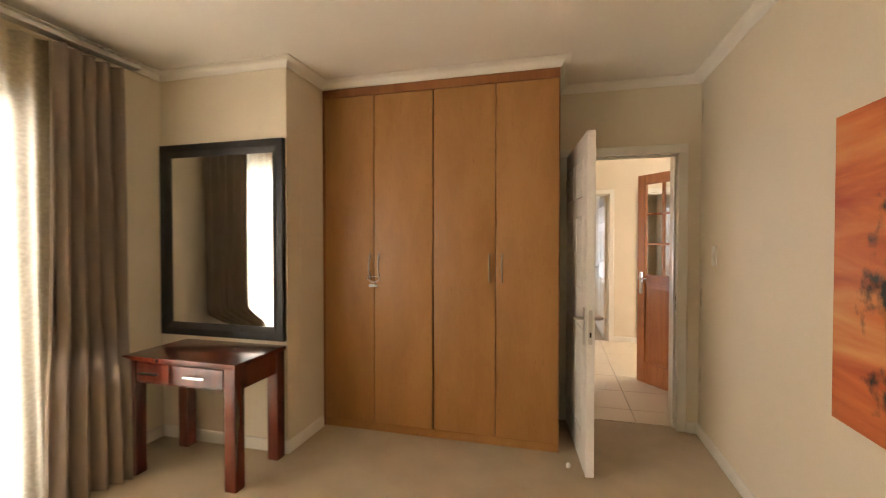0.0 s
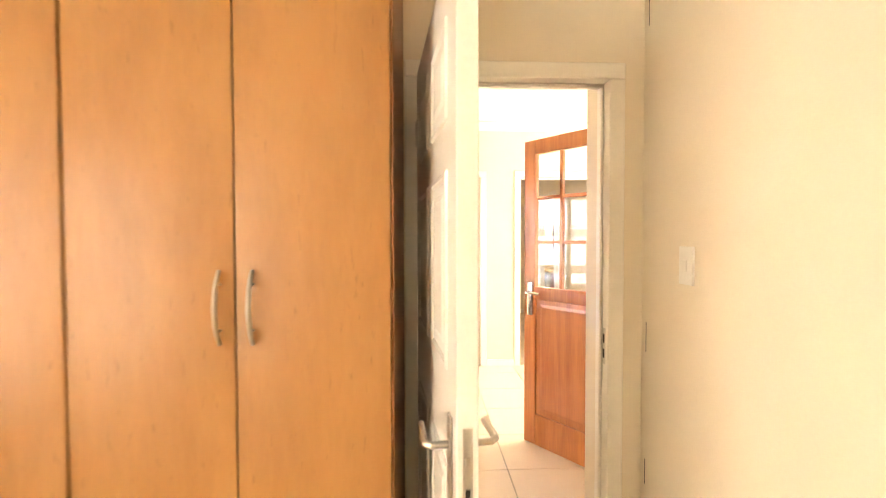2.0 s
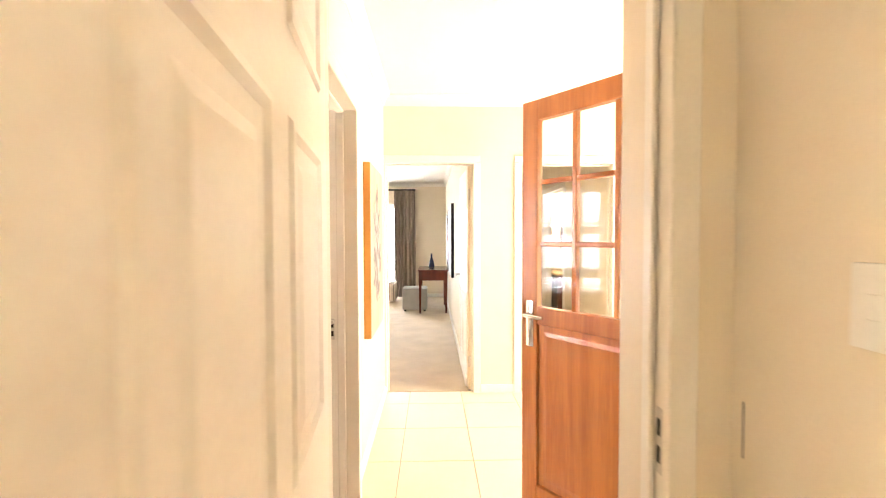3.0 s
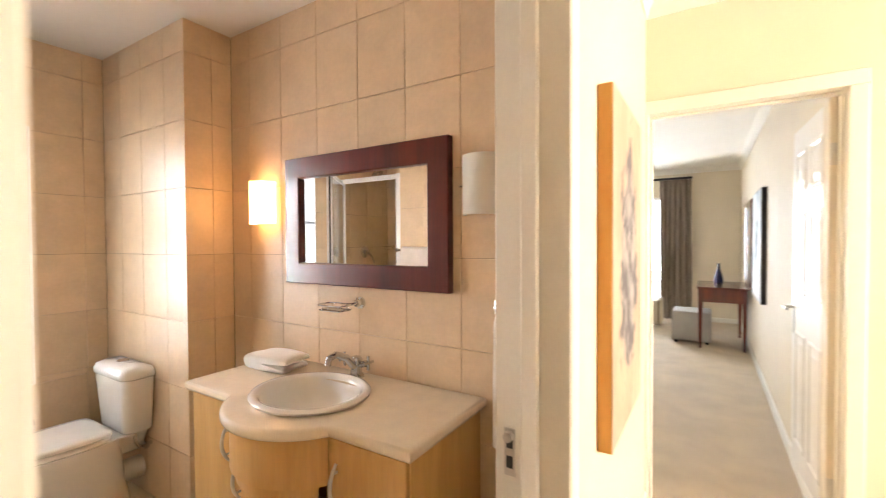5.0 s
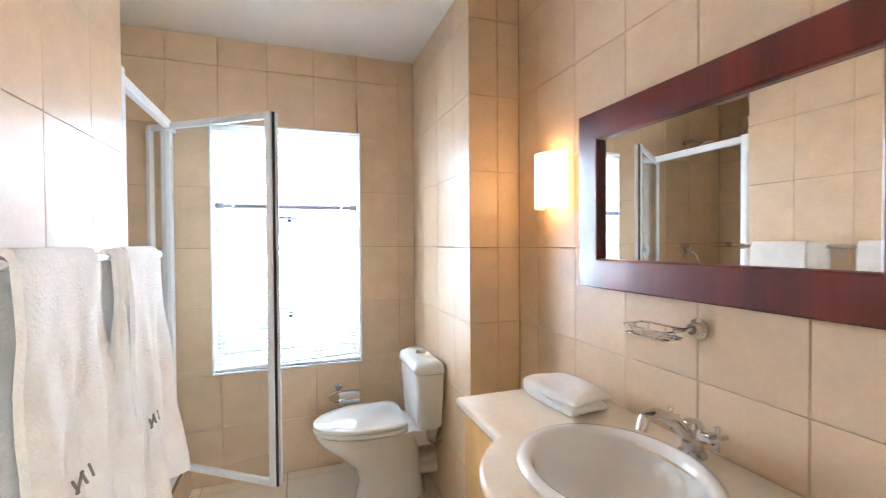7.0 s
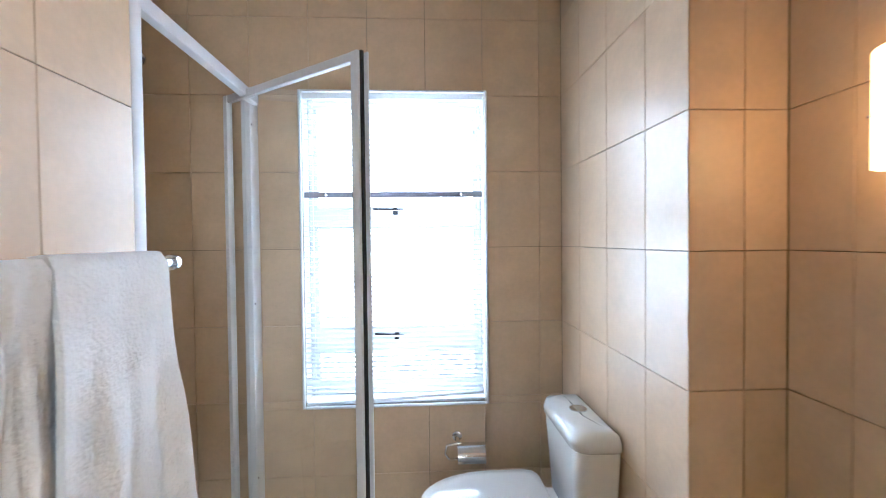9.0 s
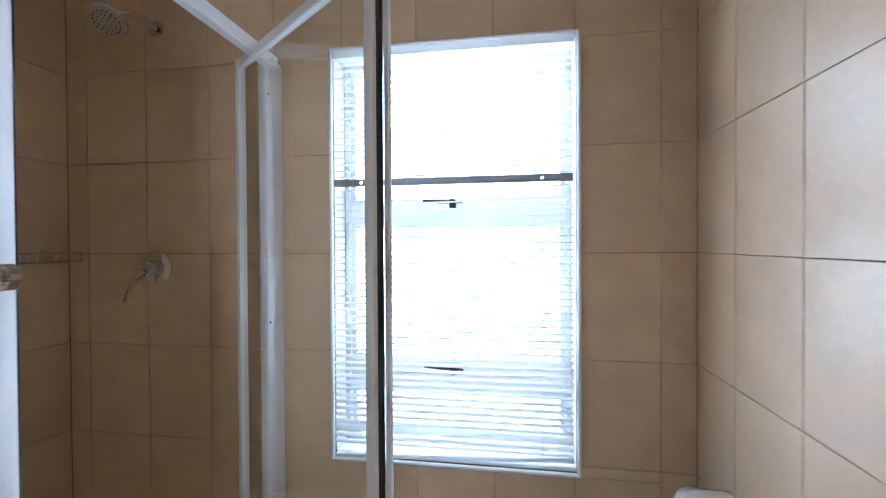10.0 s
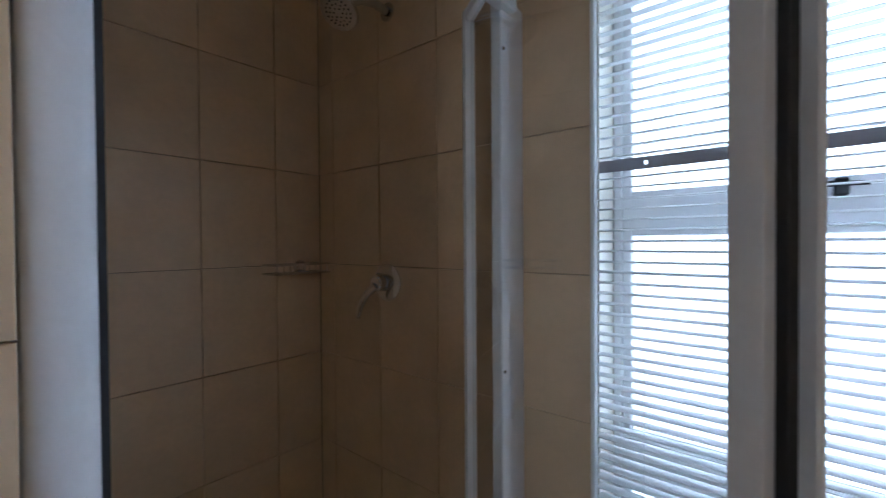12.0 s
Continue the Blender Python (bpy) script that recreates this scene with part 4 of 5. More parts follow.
def panel_door(m, wide, high, label, thick=0.048):
    """A white moulded panel door hung at its local origin, x along its width."""
    ob = tagged(new("door_leaf"), label, "door")
    ob.matrix_basis = m
    bm = bmesh.new()
    box(bm, 0, wide, -thick / 2, thick / 2, 0.008, high, 0.0025)
    part("leaf", bm, DOORWHITE, ob)
    mid = wide / 2
    for face in (-1, 1):
        for x0, x1 in ((0.105, mid - 0.045), (mid + 0.045, wide - 0.105)):
            for z0, z1 in ((0.20, 0.86), (1.08, 1.55), (1.66, 1.90)):
                bm = bmesh.new()
                y = face * thick / 2
                prof = [(0.0, 0.0), (0.006, 0.006), (0.016, 0.007), (0.026, 0.001), (0.05, 0.0012), (0.066, 0.005)]
                loft(bm, [[(x0 + d, y + face * (h - 0.0005), z0 + d), (x1 - d, y + face * (h - 0.0005), z0 + d), (x1 - d, y + face * (h - 0.0005), z1 - d), (x0 + d, y + face * (h - 0.0005), z1 - d)] for d, h in prof])
                part("moulded_panel", bm, DOORWHITE, ob, smooth=0)
    return ob


_ang = math.degrees(math.atan2(-0.735 - 0.09, -0.032 + 0.128))
leaf = panel_door(pose(-0.128, 0.080, 0, 0, 0, _ang), 0.815, 2.032, "white moulded panel door standing open by the wardrobe")
lever(leaf, pose(0.755, -0.0245, 0.885))
lever(leaf, pose(0.755, 0.0245, 0.885) @ Matrix.Diagonal((1, -1, 1, 1)))
bm = bmesh.new()
box(bm, 0.8135, 0.8165, -0.011, 0.011, 0.79, 0.99, 0.001)
k = part("lock_forend", bm, SATIN, leaf, "steel lock edge plate")
bm = bmesh.new()
box(bm, 0.8166, 0.824, -0.006, 0.006, 0.91, 0.93, 0.002)
part("latch_bolt", bm, SATIN, k)
bm = bmesh.new()
box(bm, 0.8166, 0.818, -0.005, 0.005, 0.83, 0.86)
part("dead_bolt", bm, DARKHOLE, k)
for z in (0.24, 1.80):
    bm = bmesh.new()
    tube(bm, [(-0.006, -0.024, z - 0.05), (-0.006, -0.024, z + 0.05)], 0.006, 10)
    box(bm, -0.002, 0.03, -0.0255, -0.0242, z - 0.05, z + 0.05)
    part("hinge", bm, SATIN, leaf, "steel butt hinge")
stopper = thing("door_stop", pose(-0.15, -0.62, 0), "small white rubber door stop on the carpet", "door stop")
bm = bmesh.new()
lathe(bm, [(0.014, 0.0), (0.016, 0.006), (0.013, 0.02), (0.006, 0.026)], 14)
part("stop", bm, PLASTIC, stopper)

# ---- hall ----
glazed = tagged(new("glazed_door"), "open meranti door, small glass panes over a panel", "door")
glazed.matrix_basis = pose(1.031, 0.646, 0, 0, 0, math.degrees(math.atan2(1.258 - 0.618, 0.567 - 1.052)))
GW, ST = 0.768, 0.09
for x0, x1 in ((0.0, ST), (GW - ST, GW)):
    bm = bmesh.new()
    box(bm, x0, x1, -0.02, 0.02, 0.01, 2.034, 0.003)
    part("stile", bm, MERANTI, glazed)
for z0, z1 in ((0.01, 0.215), (0.985, 1.068), (1.94, 2.034)):
    bm = bmesh.new()
    box(bm, ST + 0.0003, GW - ST - 0.0003, -0.02, 0.02, z0, z1, 0.003)
    part("rail", bm, MERANTI, glazed)
bm = bmesh.new()
loft(bm, [[(ST + 0.002 + d, s * y, 0.217 + d), (GW - ST - 0.002 - d, s * y, 0.217 + d), (GW - ST - 0.002 - d, s * y, 0.983 - d), (ST + 0.002 + d, s * y, 0.983 - d)] for s, d, y in ((-1, 0.05, 0.011), (-1, 0.03, 0.007), (-1, 0.0, 0.006), (1, 0.0, 0.006), (1, 0.03, 0.007), (1, 0.05, 0.011))])
part("panel", bm, MERANTI, glazed, smooth=0)
COLS = [ST + (GW - 2 * ST) * k / 3 for k in range(4)]
ROWS = [1.069, 1.363, 1.651, 1.939]
for x in COLS[1:3]:
    bm = bmesh.new()
    box(bm, x - 0.011, x + 0.011, -0.016, 0.016, 1.069, 1.939, 0.003)
    part("glazing_bar", bm, MERANTI, glazed)
for x0, x1 in zip(COLS, COLS[1:]):
    for z in ROWS[1:3]:
        bm = bmesh.new()
        box(bm, x0 + 0.0115, x1 - 0.0115, -0.016, 0.016, z - 0.011, z + 0.011, 0.003)
        part("glazing_bar", bm, MERANTI, glazed)
    for z0, z1 in zip(ROWS, ROWS[1:]):
        bm = bmesh.new()
        box(bm, x0 + 0.012, x1 - 0.012, -0.002, 0.002, z0 + 0.0115, z1 - 0.0115)
        part("pane", bm, GLASS, glazed).visible_shadow = False
lever(glazed, pose(GW - 0.052, -0.0205, 0.985), mat=CHROME)
lever(glazed, pose(GW - 0.052, 0.0205, 0.985) @ Matrix.Diagonal((1, -1, 1, 1)), mat=CHROME)

hall_canvas = thing("canvas_painting", pose(-0.304, 2.115, 1.311), "deep-edged canvas with grey abstract shapes", "painting")
bm = bmesh.new()
box(bm, 0.0, 0.042, -0.305, 0.305, -0.544, 0.544, 0.003)
part("stretcher", bm, CANVASSIDE, hall_canvas, "orange-brown canvas edge")
bm = bmesh.new()
box(bm, 0.0425, 0.0445, -0.304, 0.304, -0.543, 0.543, 0.0008)
part("painted_face", bm, picture("hall_brushwork", ((0.42, 0.29, 0.21), (0.50, 0.36, 0.26), (0.58, 0.45, 0.34)), ((0.10, 0.09, 0.10), (0.40, 0.36, 0.36)), (0.04, 0.0, 0.0), (1, 0.20, 0.46), (1, 1.5, 1.0)), hall_canvas)

hook = thing("coat_hook", pose(-0.304, 0.405, 1.515), "small white plastic hook on the hall wall", "hook")
bm = bmesh.new()
box(bm, 0.0, 0.007, -0.022, 0.022, -0.032, 0.030, 0.002, 2)
part("back_plate", bm, PLASTIC, hook)
bm = bmesh.new()
tube(bm, [(0.005, 0, 0.004), (0.014, 0, -0.012), (0.026, 0, -0.018), (0.036, 0, -0.010), (0.038, 0, 0.004)], [0.010, 0.009, 0.0075, 0.006, 0.005], 10)
part("prong", bm, PLASTIC, hook)
# small wall box, taken for an alarm keypad
keypad = thing("wall_keypad", pose(-0.304, 0.409, 1.258), "white plastic alarm keypad box on the hall wall", "thermostat")
bm = bmesh.new()
box(bm, 0.0, 0.011, -0.043, 0.043, -0.066, 0.052, 0.004, 2)
part("housing", bm, PLASTIC, keypad)
bm = bmesh.new()
box(bm, 0.0, 0.015, -0.044, 0.044, 0.0525, 0.072, 0.004, 2)
part("cap", bm, PLASTIC, keypad)
bm = bmesh.new()
lathe(bm, [(0.0035, 0), (0.0035, 0.002), (0.002, 0.003)], 12)
b = part("indicator", bm, material("amber_lens", (0.75, 0.50, 0.34), 0.4), keypad, "amber indicator")
b.matrix_basis = pose(0.0112, 0.010, 0.0, 0, 90, 0)

# ---- guest room seen through its doorway ----
guest_leaf = panel_door(pose(0.468, 3.083, 0, 0, 0, 92), 0.76, 2.032, "white panel door open against the guest room wall")
lever(guest_leaf, pose(0.70, 0.0245, 0.945) @ Matrix.Diagonal((1, -1, 1, 1)))
for z in (0.25, 1.78):
    bm = bmesh.new()
    tube(bm, [(-0.008, 0.02, z - 0.05), (-0.008, 0.02, z + 0.05)], 0.007, 10)
    box(bm, -0.012, 0.0, -0.018, 0.018, z - 0.05, z + 0.05)
    part("hinge", bm, SATIN, guest_leaf, "brass-tinted butt hinge")

desk = thing("dressing_table", pose(0.135, 7.35, 0), "slim mahogany dressing table by the wall", "dressing table")
bm = bmesh.new()
box(bm, -0.275, 0.275, -0.50, 0.50, 0.765, 0.79, 0.003)
part("tabletop", bm, MAHOGANYUP, desk)
bm = bmesh.new()
for row in ((-0.26, 0.26, -0.485, -0.465, 0.60, 0.7645), (-0.26, 0.26, 0.465, 0.485, 0.60, 0.7645), (-0.26, -0.24, -0.4645, 0.4645, 0.60, 0.7645), (0.24, 0.26, -0.4645, 0.4645, 0.60, 0.7645)):
    box(bm, *row)
part("apron", bm, MAHOGANYUP, desk)
for sx in (-1, 1):
    for sy in (-1, 1):
        bm = bmesh.new()
        loft(bm, [[(sx * 0.235 + a * w, sy * 0.455 + b * w, z) for a, b in ((-1, -1), (1, -1), (1, 1), (-1, 1))] for z, w in ((0.004, 0.016), (0.60, 0.024))])
        part("leg", bm, MAHOGANYUP, desk, smooth=0)
vase = thing("bottle_vase", pose(0.107, 7.60, 0.79), "slender dark blue bottle vase on the table", "vase")
bm = bmesh.new()
lathe(bm, [(0.055, 0.0), (0.060, 0.01), (0.055, 0.06), (0.035, 0.14), (0.018, 0.20), (0.015, 0.25), (0.024, 0.268), (0.018, 0.27)], 20)
part("vase", bm, VASEBLUE, vase)
framed_mirror("wall_mirror", pose(0.439, 7.25, 1.33, 0, 0, 270), 1.0, 1.10, 0.08, MAHOGANYUP, "framed mirror over the guest dressing table", 0.03)
poster = thing("canvas_painting", pose(0.439, 5.86, 1.334), "pale framed picture with a black edge", "painting")
bm = bmesh.new()
box(bm, -0.042, 0.0, -0.45, 0.45, -0.546, 0.546, 0.002)
part("frame", bm, BLACKWOOD, poster)
bm = bmesh.new()
box(bm, -0.045, -0.0425, -0.44, 0.44, -0.536, 0.536)
part("painted_face", bm, picture("pale_brushwork", ((0.30, 0.38, 0.42), (0.60, 0.66, 0.68), (0.78, 0.80, 0.80)), ((0.05, 0.08, 0.10), (0.3, 0.4, 0.4)), (-0.04, 0, 0), (1, 0.2, 0.3), (1, 1, 1)), poster)
pouf = thing("cube_ottoman", pose(-0.205, 7.30, 0.004), "grey upholstered cube ottoman on the carpet", "ottoman")
bm = bmesh.new()
box(bm, -0.23, 0.23, -0.23, 0.23, 0.03, 0.43, 0.03, 3)
part("cushion", bm, GREYFABRIC, pouf)
for sx in (-0.18, 0.18):
    for sy in (-0.18, 0.18):
        bm = bmesh.new()
        box(bm, sx - 0.02, sx + 0.02, sy - 0.02, sy + 0.02, 0.0, 0.03)
        part("foot", bm, BLACKWOOD, pouf)
striped = thing("striped_ottoman", pose(-0.95, 8.35, 0.004), "striped upholstered ottoman near the curtain", "ottoman")
bm = bmesh.new()
box(bm, -0.30, 0.30, -0.26, 0.26, 0.03, 0.42, 0.025, 3)
part("cushion", bm, STRIPEA, striped)
for i in range(7):
    bm = bmesh.new()
    x = -0.26 + i * 0.087
    box(bm, x - 0.012, x + 0.012, -0.263, 0.263, 0.05, 0.424, 0.004)
    part("stripe", bm, STRIPEB, striped)
guest_curtain = thing("curtain", pose(0, 0, 0), "taupe curtain drawn aside in the guest room", "curtain")
part("cloth", folds(bmesh.new(), [(-0.74, 8.85), (-0.26, 8.85)], 0.02, 2.42, waves=6, deep=0.045, seed=11), CURTAIN, guest_curtain, smooth=60)
guest_rail = thing("curtain_rail", pose(-1.4, 8.85, 2.425), "dark curtain rail in the guest room", "curtain rail")
bm = bmesh.new()
box(bm, -1.2, 1.15, -0.03, 0.03, 0.0, 0.035, 0.004)
for x in (-1.0, 0.0, 1.0):
    box(bm, x - 0.012, x + 0.012, 0.0305, 0.148, 0.005, 0.03)
part("rail", bm, BLACKWOOD, guest_rail)

# ---- far room and its washroom ----
far_vanity = thing("washstand", pose(2.45, 5.90, 0), "dark wooden washstand with a pale top", "washstand")
bm = bmesh.new()
box(bm, -0.42, 0.75, -0.26, 0.49, 0.0, 0.79, 0.004)
part("cabinet", bm, MAHOGANYUP, far_vanity)
bm = bmesh.new()
box(bm, -0.45, 0.78, -0.30, 0.495, 0.791, 0.825, 0.008, 2)
part("top", bm, STONE, far_vanity)
framed_mirror("wall_mirror", pose(2.65, 6.399, 1.51), 0.70, 0.68, 0.09, BLACKWOOD, "dark framed mirror over the washstand", 0.04)
far_lamp = thing("wall_lamp", pose(2.20, 6.395, 1.70), "lit frosted wall lamp beside the far mirror", "wall lamp")
bm = bmesh.new()
loft(bm, [[(0.075 * math.cos(math.pi * i / 12), -0.02 - 0.06 * math.sin(math.pi * i / 12), z) for i in range(13)] for z in (-0.1, 0.1)])
part("shade", bm, BULB, far_lamp)
bin_ = thing("pedal_bin", pose(1.93, 5.32, 0.001), "small brushed steel pedal bin on the floor", "bin")
bm = bmesh.new()
lathe(bm, [(0.085, 0.012), (0.088, 0.02), (0.088, 0.22)], 24)
part("bucket", bm, STEEL, bin_)
bm = bmesh.new()
lathe(bm, [(0.090, 0.221), (0.090, 0.235), (0.07, 0.25), (0.02, 0.256)], 24)
part("lid", bm, STEEL, bin_)
bm = bmesh.new()
lathe(bm, [(0.092, 0.0), (0.092, 0.0115)], 24)
part("base", bm, GASKET, bin_)

# ---- bathroom: vanity ----
VX, CZ = -1.25, 0.842  # middle of the vanity, height of its top
BUMP_C, BUMP_R, FRONT, BACK, HALF = (-1.25, 1.560), 0.300, 1.400, 1.8590, 0.56


def bowed(front, radius, half, back, n=20):
    """Plan outline of a straight front with a round bay in the middle."""
    a = math.degrees(math.asin((BUMP_C[1] - front) / radius))
    return [(VX - half, back), (VX - half, front)] + arc(BUMP_C, radius, 180 + a, 360 - a, n) + [(VX + half, front), (VX + half, back)]


def inset(points, d):
    """Moves a counter-clockwise outline inwards."""
    out = []
    n = len(points)
    for i in range(n):
        p, a, b = Vector(points[i]), Vector(points[i - 1]), Vector(points[(i + 1) % n])
        u, v = (p - a).normalized(), (b - p).normalized()
        nu, nv = Vector((-u.y, u.x)), Vector((-v.y, v.x))
        m = (nu + nv) / max(1 + nu.dot(nv), 0.3)
        out.append(tuple(p + m * d))
    return out


vanity = thing("vanity_unit", pose(0, 0, 0), "maple bathroom vanity with a round bay front", "vanity")
for row in ((VX - 0.535, VX - 0.517, 1.436, 1.858, 0.016, 0.798), (VX + 0.517, VX + 0.535, 1.436, 1.858, 0.016, 0.798), (VX - 0.516, VX + 0.516, 1.84, 1.858, 0.016, 0.798), (VX - 0.516, VX + 0.516, 1.47, 1.839, 0.10, 0.118), (VX - 0.516, VX + 0.516, 1.49, 1.505, 0.016, 0.099)):
    bm = bmesh.new()
    box(bm, *row, bevel=0.0015)
    part("cabinet_panel", bm, MAPLE, vanity)
for x0, x1, hx in ((VX - 0.533, VX - 0.238, VX - 0.285), (VX + 0.238, VX + 0.533, VX + 0.272)):
    bm = bmesh.new()
    box(bm, x0, x1, 1.418, 1.4355, 0.105, 0.795, 0.002)
    d = part("door", bm, MAPLE, vanity)
    bow_handle(d, hx, 1.418, 0.655, 0.14, mat=SATIN)
_a = math.degrees(math.asin((BUMP_C[1] - 1.42) / 0.272))
bm = bmesh.new()
prism(bm, arc(BUMP_C, 0.272, 180 + _a, 360 - _a, 20) + arc(BUMP_C, 0.254, 360 - _a, 180 + _a, 20), 0.645, 0.797)
part("bay_fascia", bm, MAPLE, vanity, "curved maple fascia")
bm = bmesh.new()
prism(bm, arc(BUMP_C, 0.2535, 186 + _a, 354 - _a, 16), 0.60, 0.644)
part("bay_soffit", bm, MAPLE, vanity)
bm = bmesh.new()
box(bm, VX - 0.235, VX + 0.235, 1.405, 1.4225, 0.105, 0.60, 0.002)
d = part("door", bm, MAPLE, vanity)
bow_handle(d, VX - 0.200, 1.405, 0.545, 0.14)

worktop = thing("countertop", pose(0, 0, 0), "cream solid-surface vanity top with a rounded edge", "worktop")
_outer = bowed(FRONT, BUMP_R, HALF, BACK)
_hole = [(BUMP_C[0] + 0.195 * math.cos(a), 1.555 + 0.165 * math.sin(a)) for a in [2 * math.pi * i / 40 for i in range(40)]]
bm = bmesh.new()


def _flat(z, outline, up):
    vs = [bm.verts.new((x, y, z)) for x, y in outline]
    hs = [bm.verts.new((x, y, z)) for x, y in _hole]
    es = [bm.edges.new((vs[i], vs[(i + 1) % len(vs)])) for i in range(len(vs))] + [bm.edges.new((hs[i], hs[(i + 1) % len(hs)])) for i in range(len(hs))]
    bmesh.ops.triangle_fill(bm, use_beauty=True, use_dissolve=False, edges=es, normal=(0, 0, 1 if up else -1))
    return vs, hs


_prof = [(0.012, CZ), (0.004, CZ - 0.003), (0.0, CZ - 0.011), (0.0, CZ - 0.026), (0.004, CZ - 0.036), (0.010, CZ - 0.040)]
tv, th = _flat(CZ, inset(_outer, _prof[0][0]), True)
bv, bh = _flat(CZ - 0.040, inset(_outer, _prof[-1][0]), False)
_rows = [tv] + [[bm.verts.new((x, y, z)) for x, y in inset(_outer, d)] for d, z in _prof[1:-1]] + [bv]
for r0, r1 in zip(_rows, _rows[1:]):
    for i in range(len(r0)):
        bm.faces.new((r0[i], r0[(i + 1) % len(r0)], r1[(i + 1) % len(r0)], r1[i]))
for i in range(len(th)):
    bm.faces.new((th[i], th[(i + 1) % len(th)], bh[(i + 1) % len(th)], bh[i]))
bmesh.ops.recalc_face_normals(bm, faces=bm.faces)
part("slab", bm, STONE, worktop, smooth=50)

basin = thing("wash_basin", pose(BUMP_C[0], 1.555, CZ), "white ceramic basin with a fat round rim", "basin")
bm = bmesh.new()
lathe(bm, [(0.205, 0.001), (0.223, 0.004), (0.226, 0.012), (0.220, 0.019), (0.207, 0.021), (0.195, 0.017), (0.187, 0.004), (0.176, -0.03), (0.15, -0.075), (0.10, -0.108), (0.05, -0.12), (0.022, -0.122)], 48, caps=False, sy=0.9)
lathe(bm, [(0.022, -0.122), (0.022, -0.15), (0.06, -0.15), (0.19, -0.05), (0.192, 0.0), (0.205, 0.001)], 48, caps=False, sy=0.9)
bmesh.ops.remove_doubles(bm, verts=bm.verts, dist=1e-5)
bmesh.ops.recalc_face_normals(bm, faces=bm.faces)
part("bowl", bm, CERAMIC, basin, smooth=50)
bm = bmesh.new()
lathe(bm, [(0.0215, -0.124), (0.0215, -0.1195), (0.016, -0.118), (0.004, -0.1185)], 20)
part("waste", bm, CHROME, basin, "chrome waste")

mixer = thing("basin_mixer", pose(VX, 1.792, CZ) @ Matrix.Scale(1.18, 4), "chrome basin mixer with a cross-head handle", "tap")
bm = bmesh.new()
lathe(bm, [(0.027, 0.0), (0.027, 0.006), (0.021, 0.012), (0.019, 0.05), (0.022, 0.06), (0.016, 0.07), (0.006, 0.073)], 20)
part("body", bm, CHROME, mixer)
bm = bmesh.new()
tube(bm, [(0, -0.012, 0.04), (0, -0.05, 0.078), (0, -0.095, 0.098), (0, -0.125, 0.092), (0, -0.132, 0.070)], [0.015, 0.013, 0.0115, 0.011, 0.0105], 12)
part("spout", bm, CHROME, mixer)
for sx in (-1, 1):
    bm = bmesh.new()
    tube(bm, [(sx * 0.015, 0, 0.042), (sx * 0.045, 0.0, 0.052)], [0.010, 0.012], 12)
    c = Vector((sx * 0.055, 0, 0.055))
    for d in (Vector((0, 1, 0)), Vector((0, 0, 1))):
        tube(bm, [c - d * 0.024, c + d * 0.024], 0.005, 8)
    part("cross_handle", bm, CHROME, mixer)

folded = thing("folded_towel", pose(-1.635, 1.700, CZ, 0, 0, 6), "white hand towel folded on the vanity top", "towel")


def fold_strip(bm, path, thick, depth, seed):
    """A thick cloth laid along an x-z path and as wide as depth, with soft uneven edges."""
    rnd = random.Random(seed)
    pts = [Vector((x, 0, z)) for x, z in path]
    n, rings = 12, []
    ph = [rnd.uniform(0, 6) for _ in range(4)]
    for k in range(n + 1):
        y = (k / n - 0.5) * depth
        edge = 1 - 0.62 * abs(2 * k / n - 1) ** 4
        up, low = [], []
        for i, p in enumerate(pts):
            d = (pts[min(i + 1, len(pts) - 1)] - pts[max(i - 1, 0)]).normalized()
            nn = Vector((-d.z, 0, d.x))
            w = thick / 2 * edge * (1 + 0.10 * math.sin(40 * y + ph[0] + i) + 0.08 * math.sin(23 * p.x + ph[1] + k))
            wob = Vector((0.004 * math.sin(30 * y + ph[2]), 0, 0.003 * math.sin(18 * p.x + 25 * y + ph[3]) if p.z > 0.03 else 0))
            q = p + Vector((0, y + 0.004 * math.sin(3 * i + ph[1]), 0)) + wob
            up.append(q + nn * w), low.append(q - nn * w)
        rings.append([(v.x, v.y, max(v.z, 0.0008)) for v in up + low[::-1]])
    return loft(bm, rings)


_path = [(0.118, 0.016), (0.06, 0.015), (-0.02, 0.015), (-0.085, 0.016), (-0.108, 0.020), (-0.122, 0.032), (-0.118, 0.046), (-0.10, 0.053), (-0.04, 0.057), (0.03, 0.056), (0.09, 0.053), (0.128, 0.048)]
cloth = part("cloth", fold_strip(bmesh.new(), _path, 0.034, 0.155, 5), TOWEL, folded, smooth=70)
cloth.modifiers.new("round", "SUBSURF").levels = 2
cloth.modifiers["round"].render_levels = 2

framed_mirror("bathroom_mirror", pose(-1.2765, 1.8590, 1.4935), 0.902, 0.578, 0.096, REDWOOD, "wide mirror in a thick mahogany frame", 0.034, True)


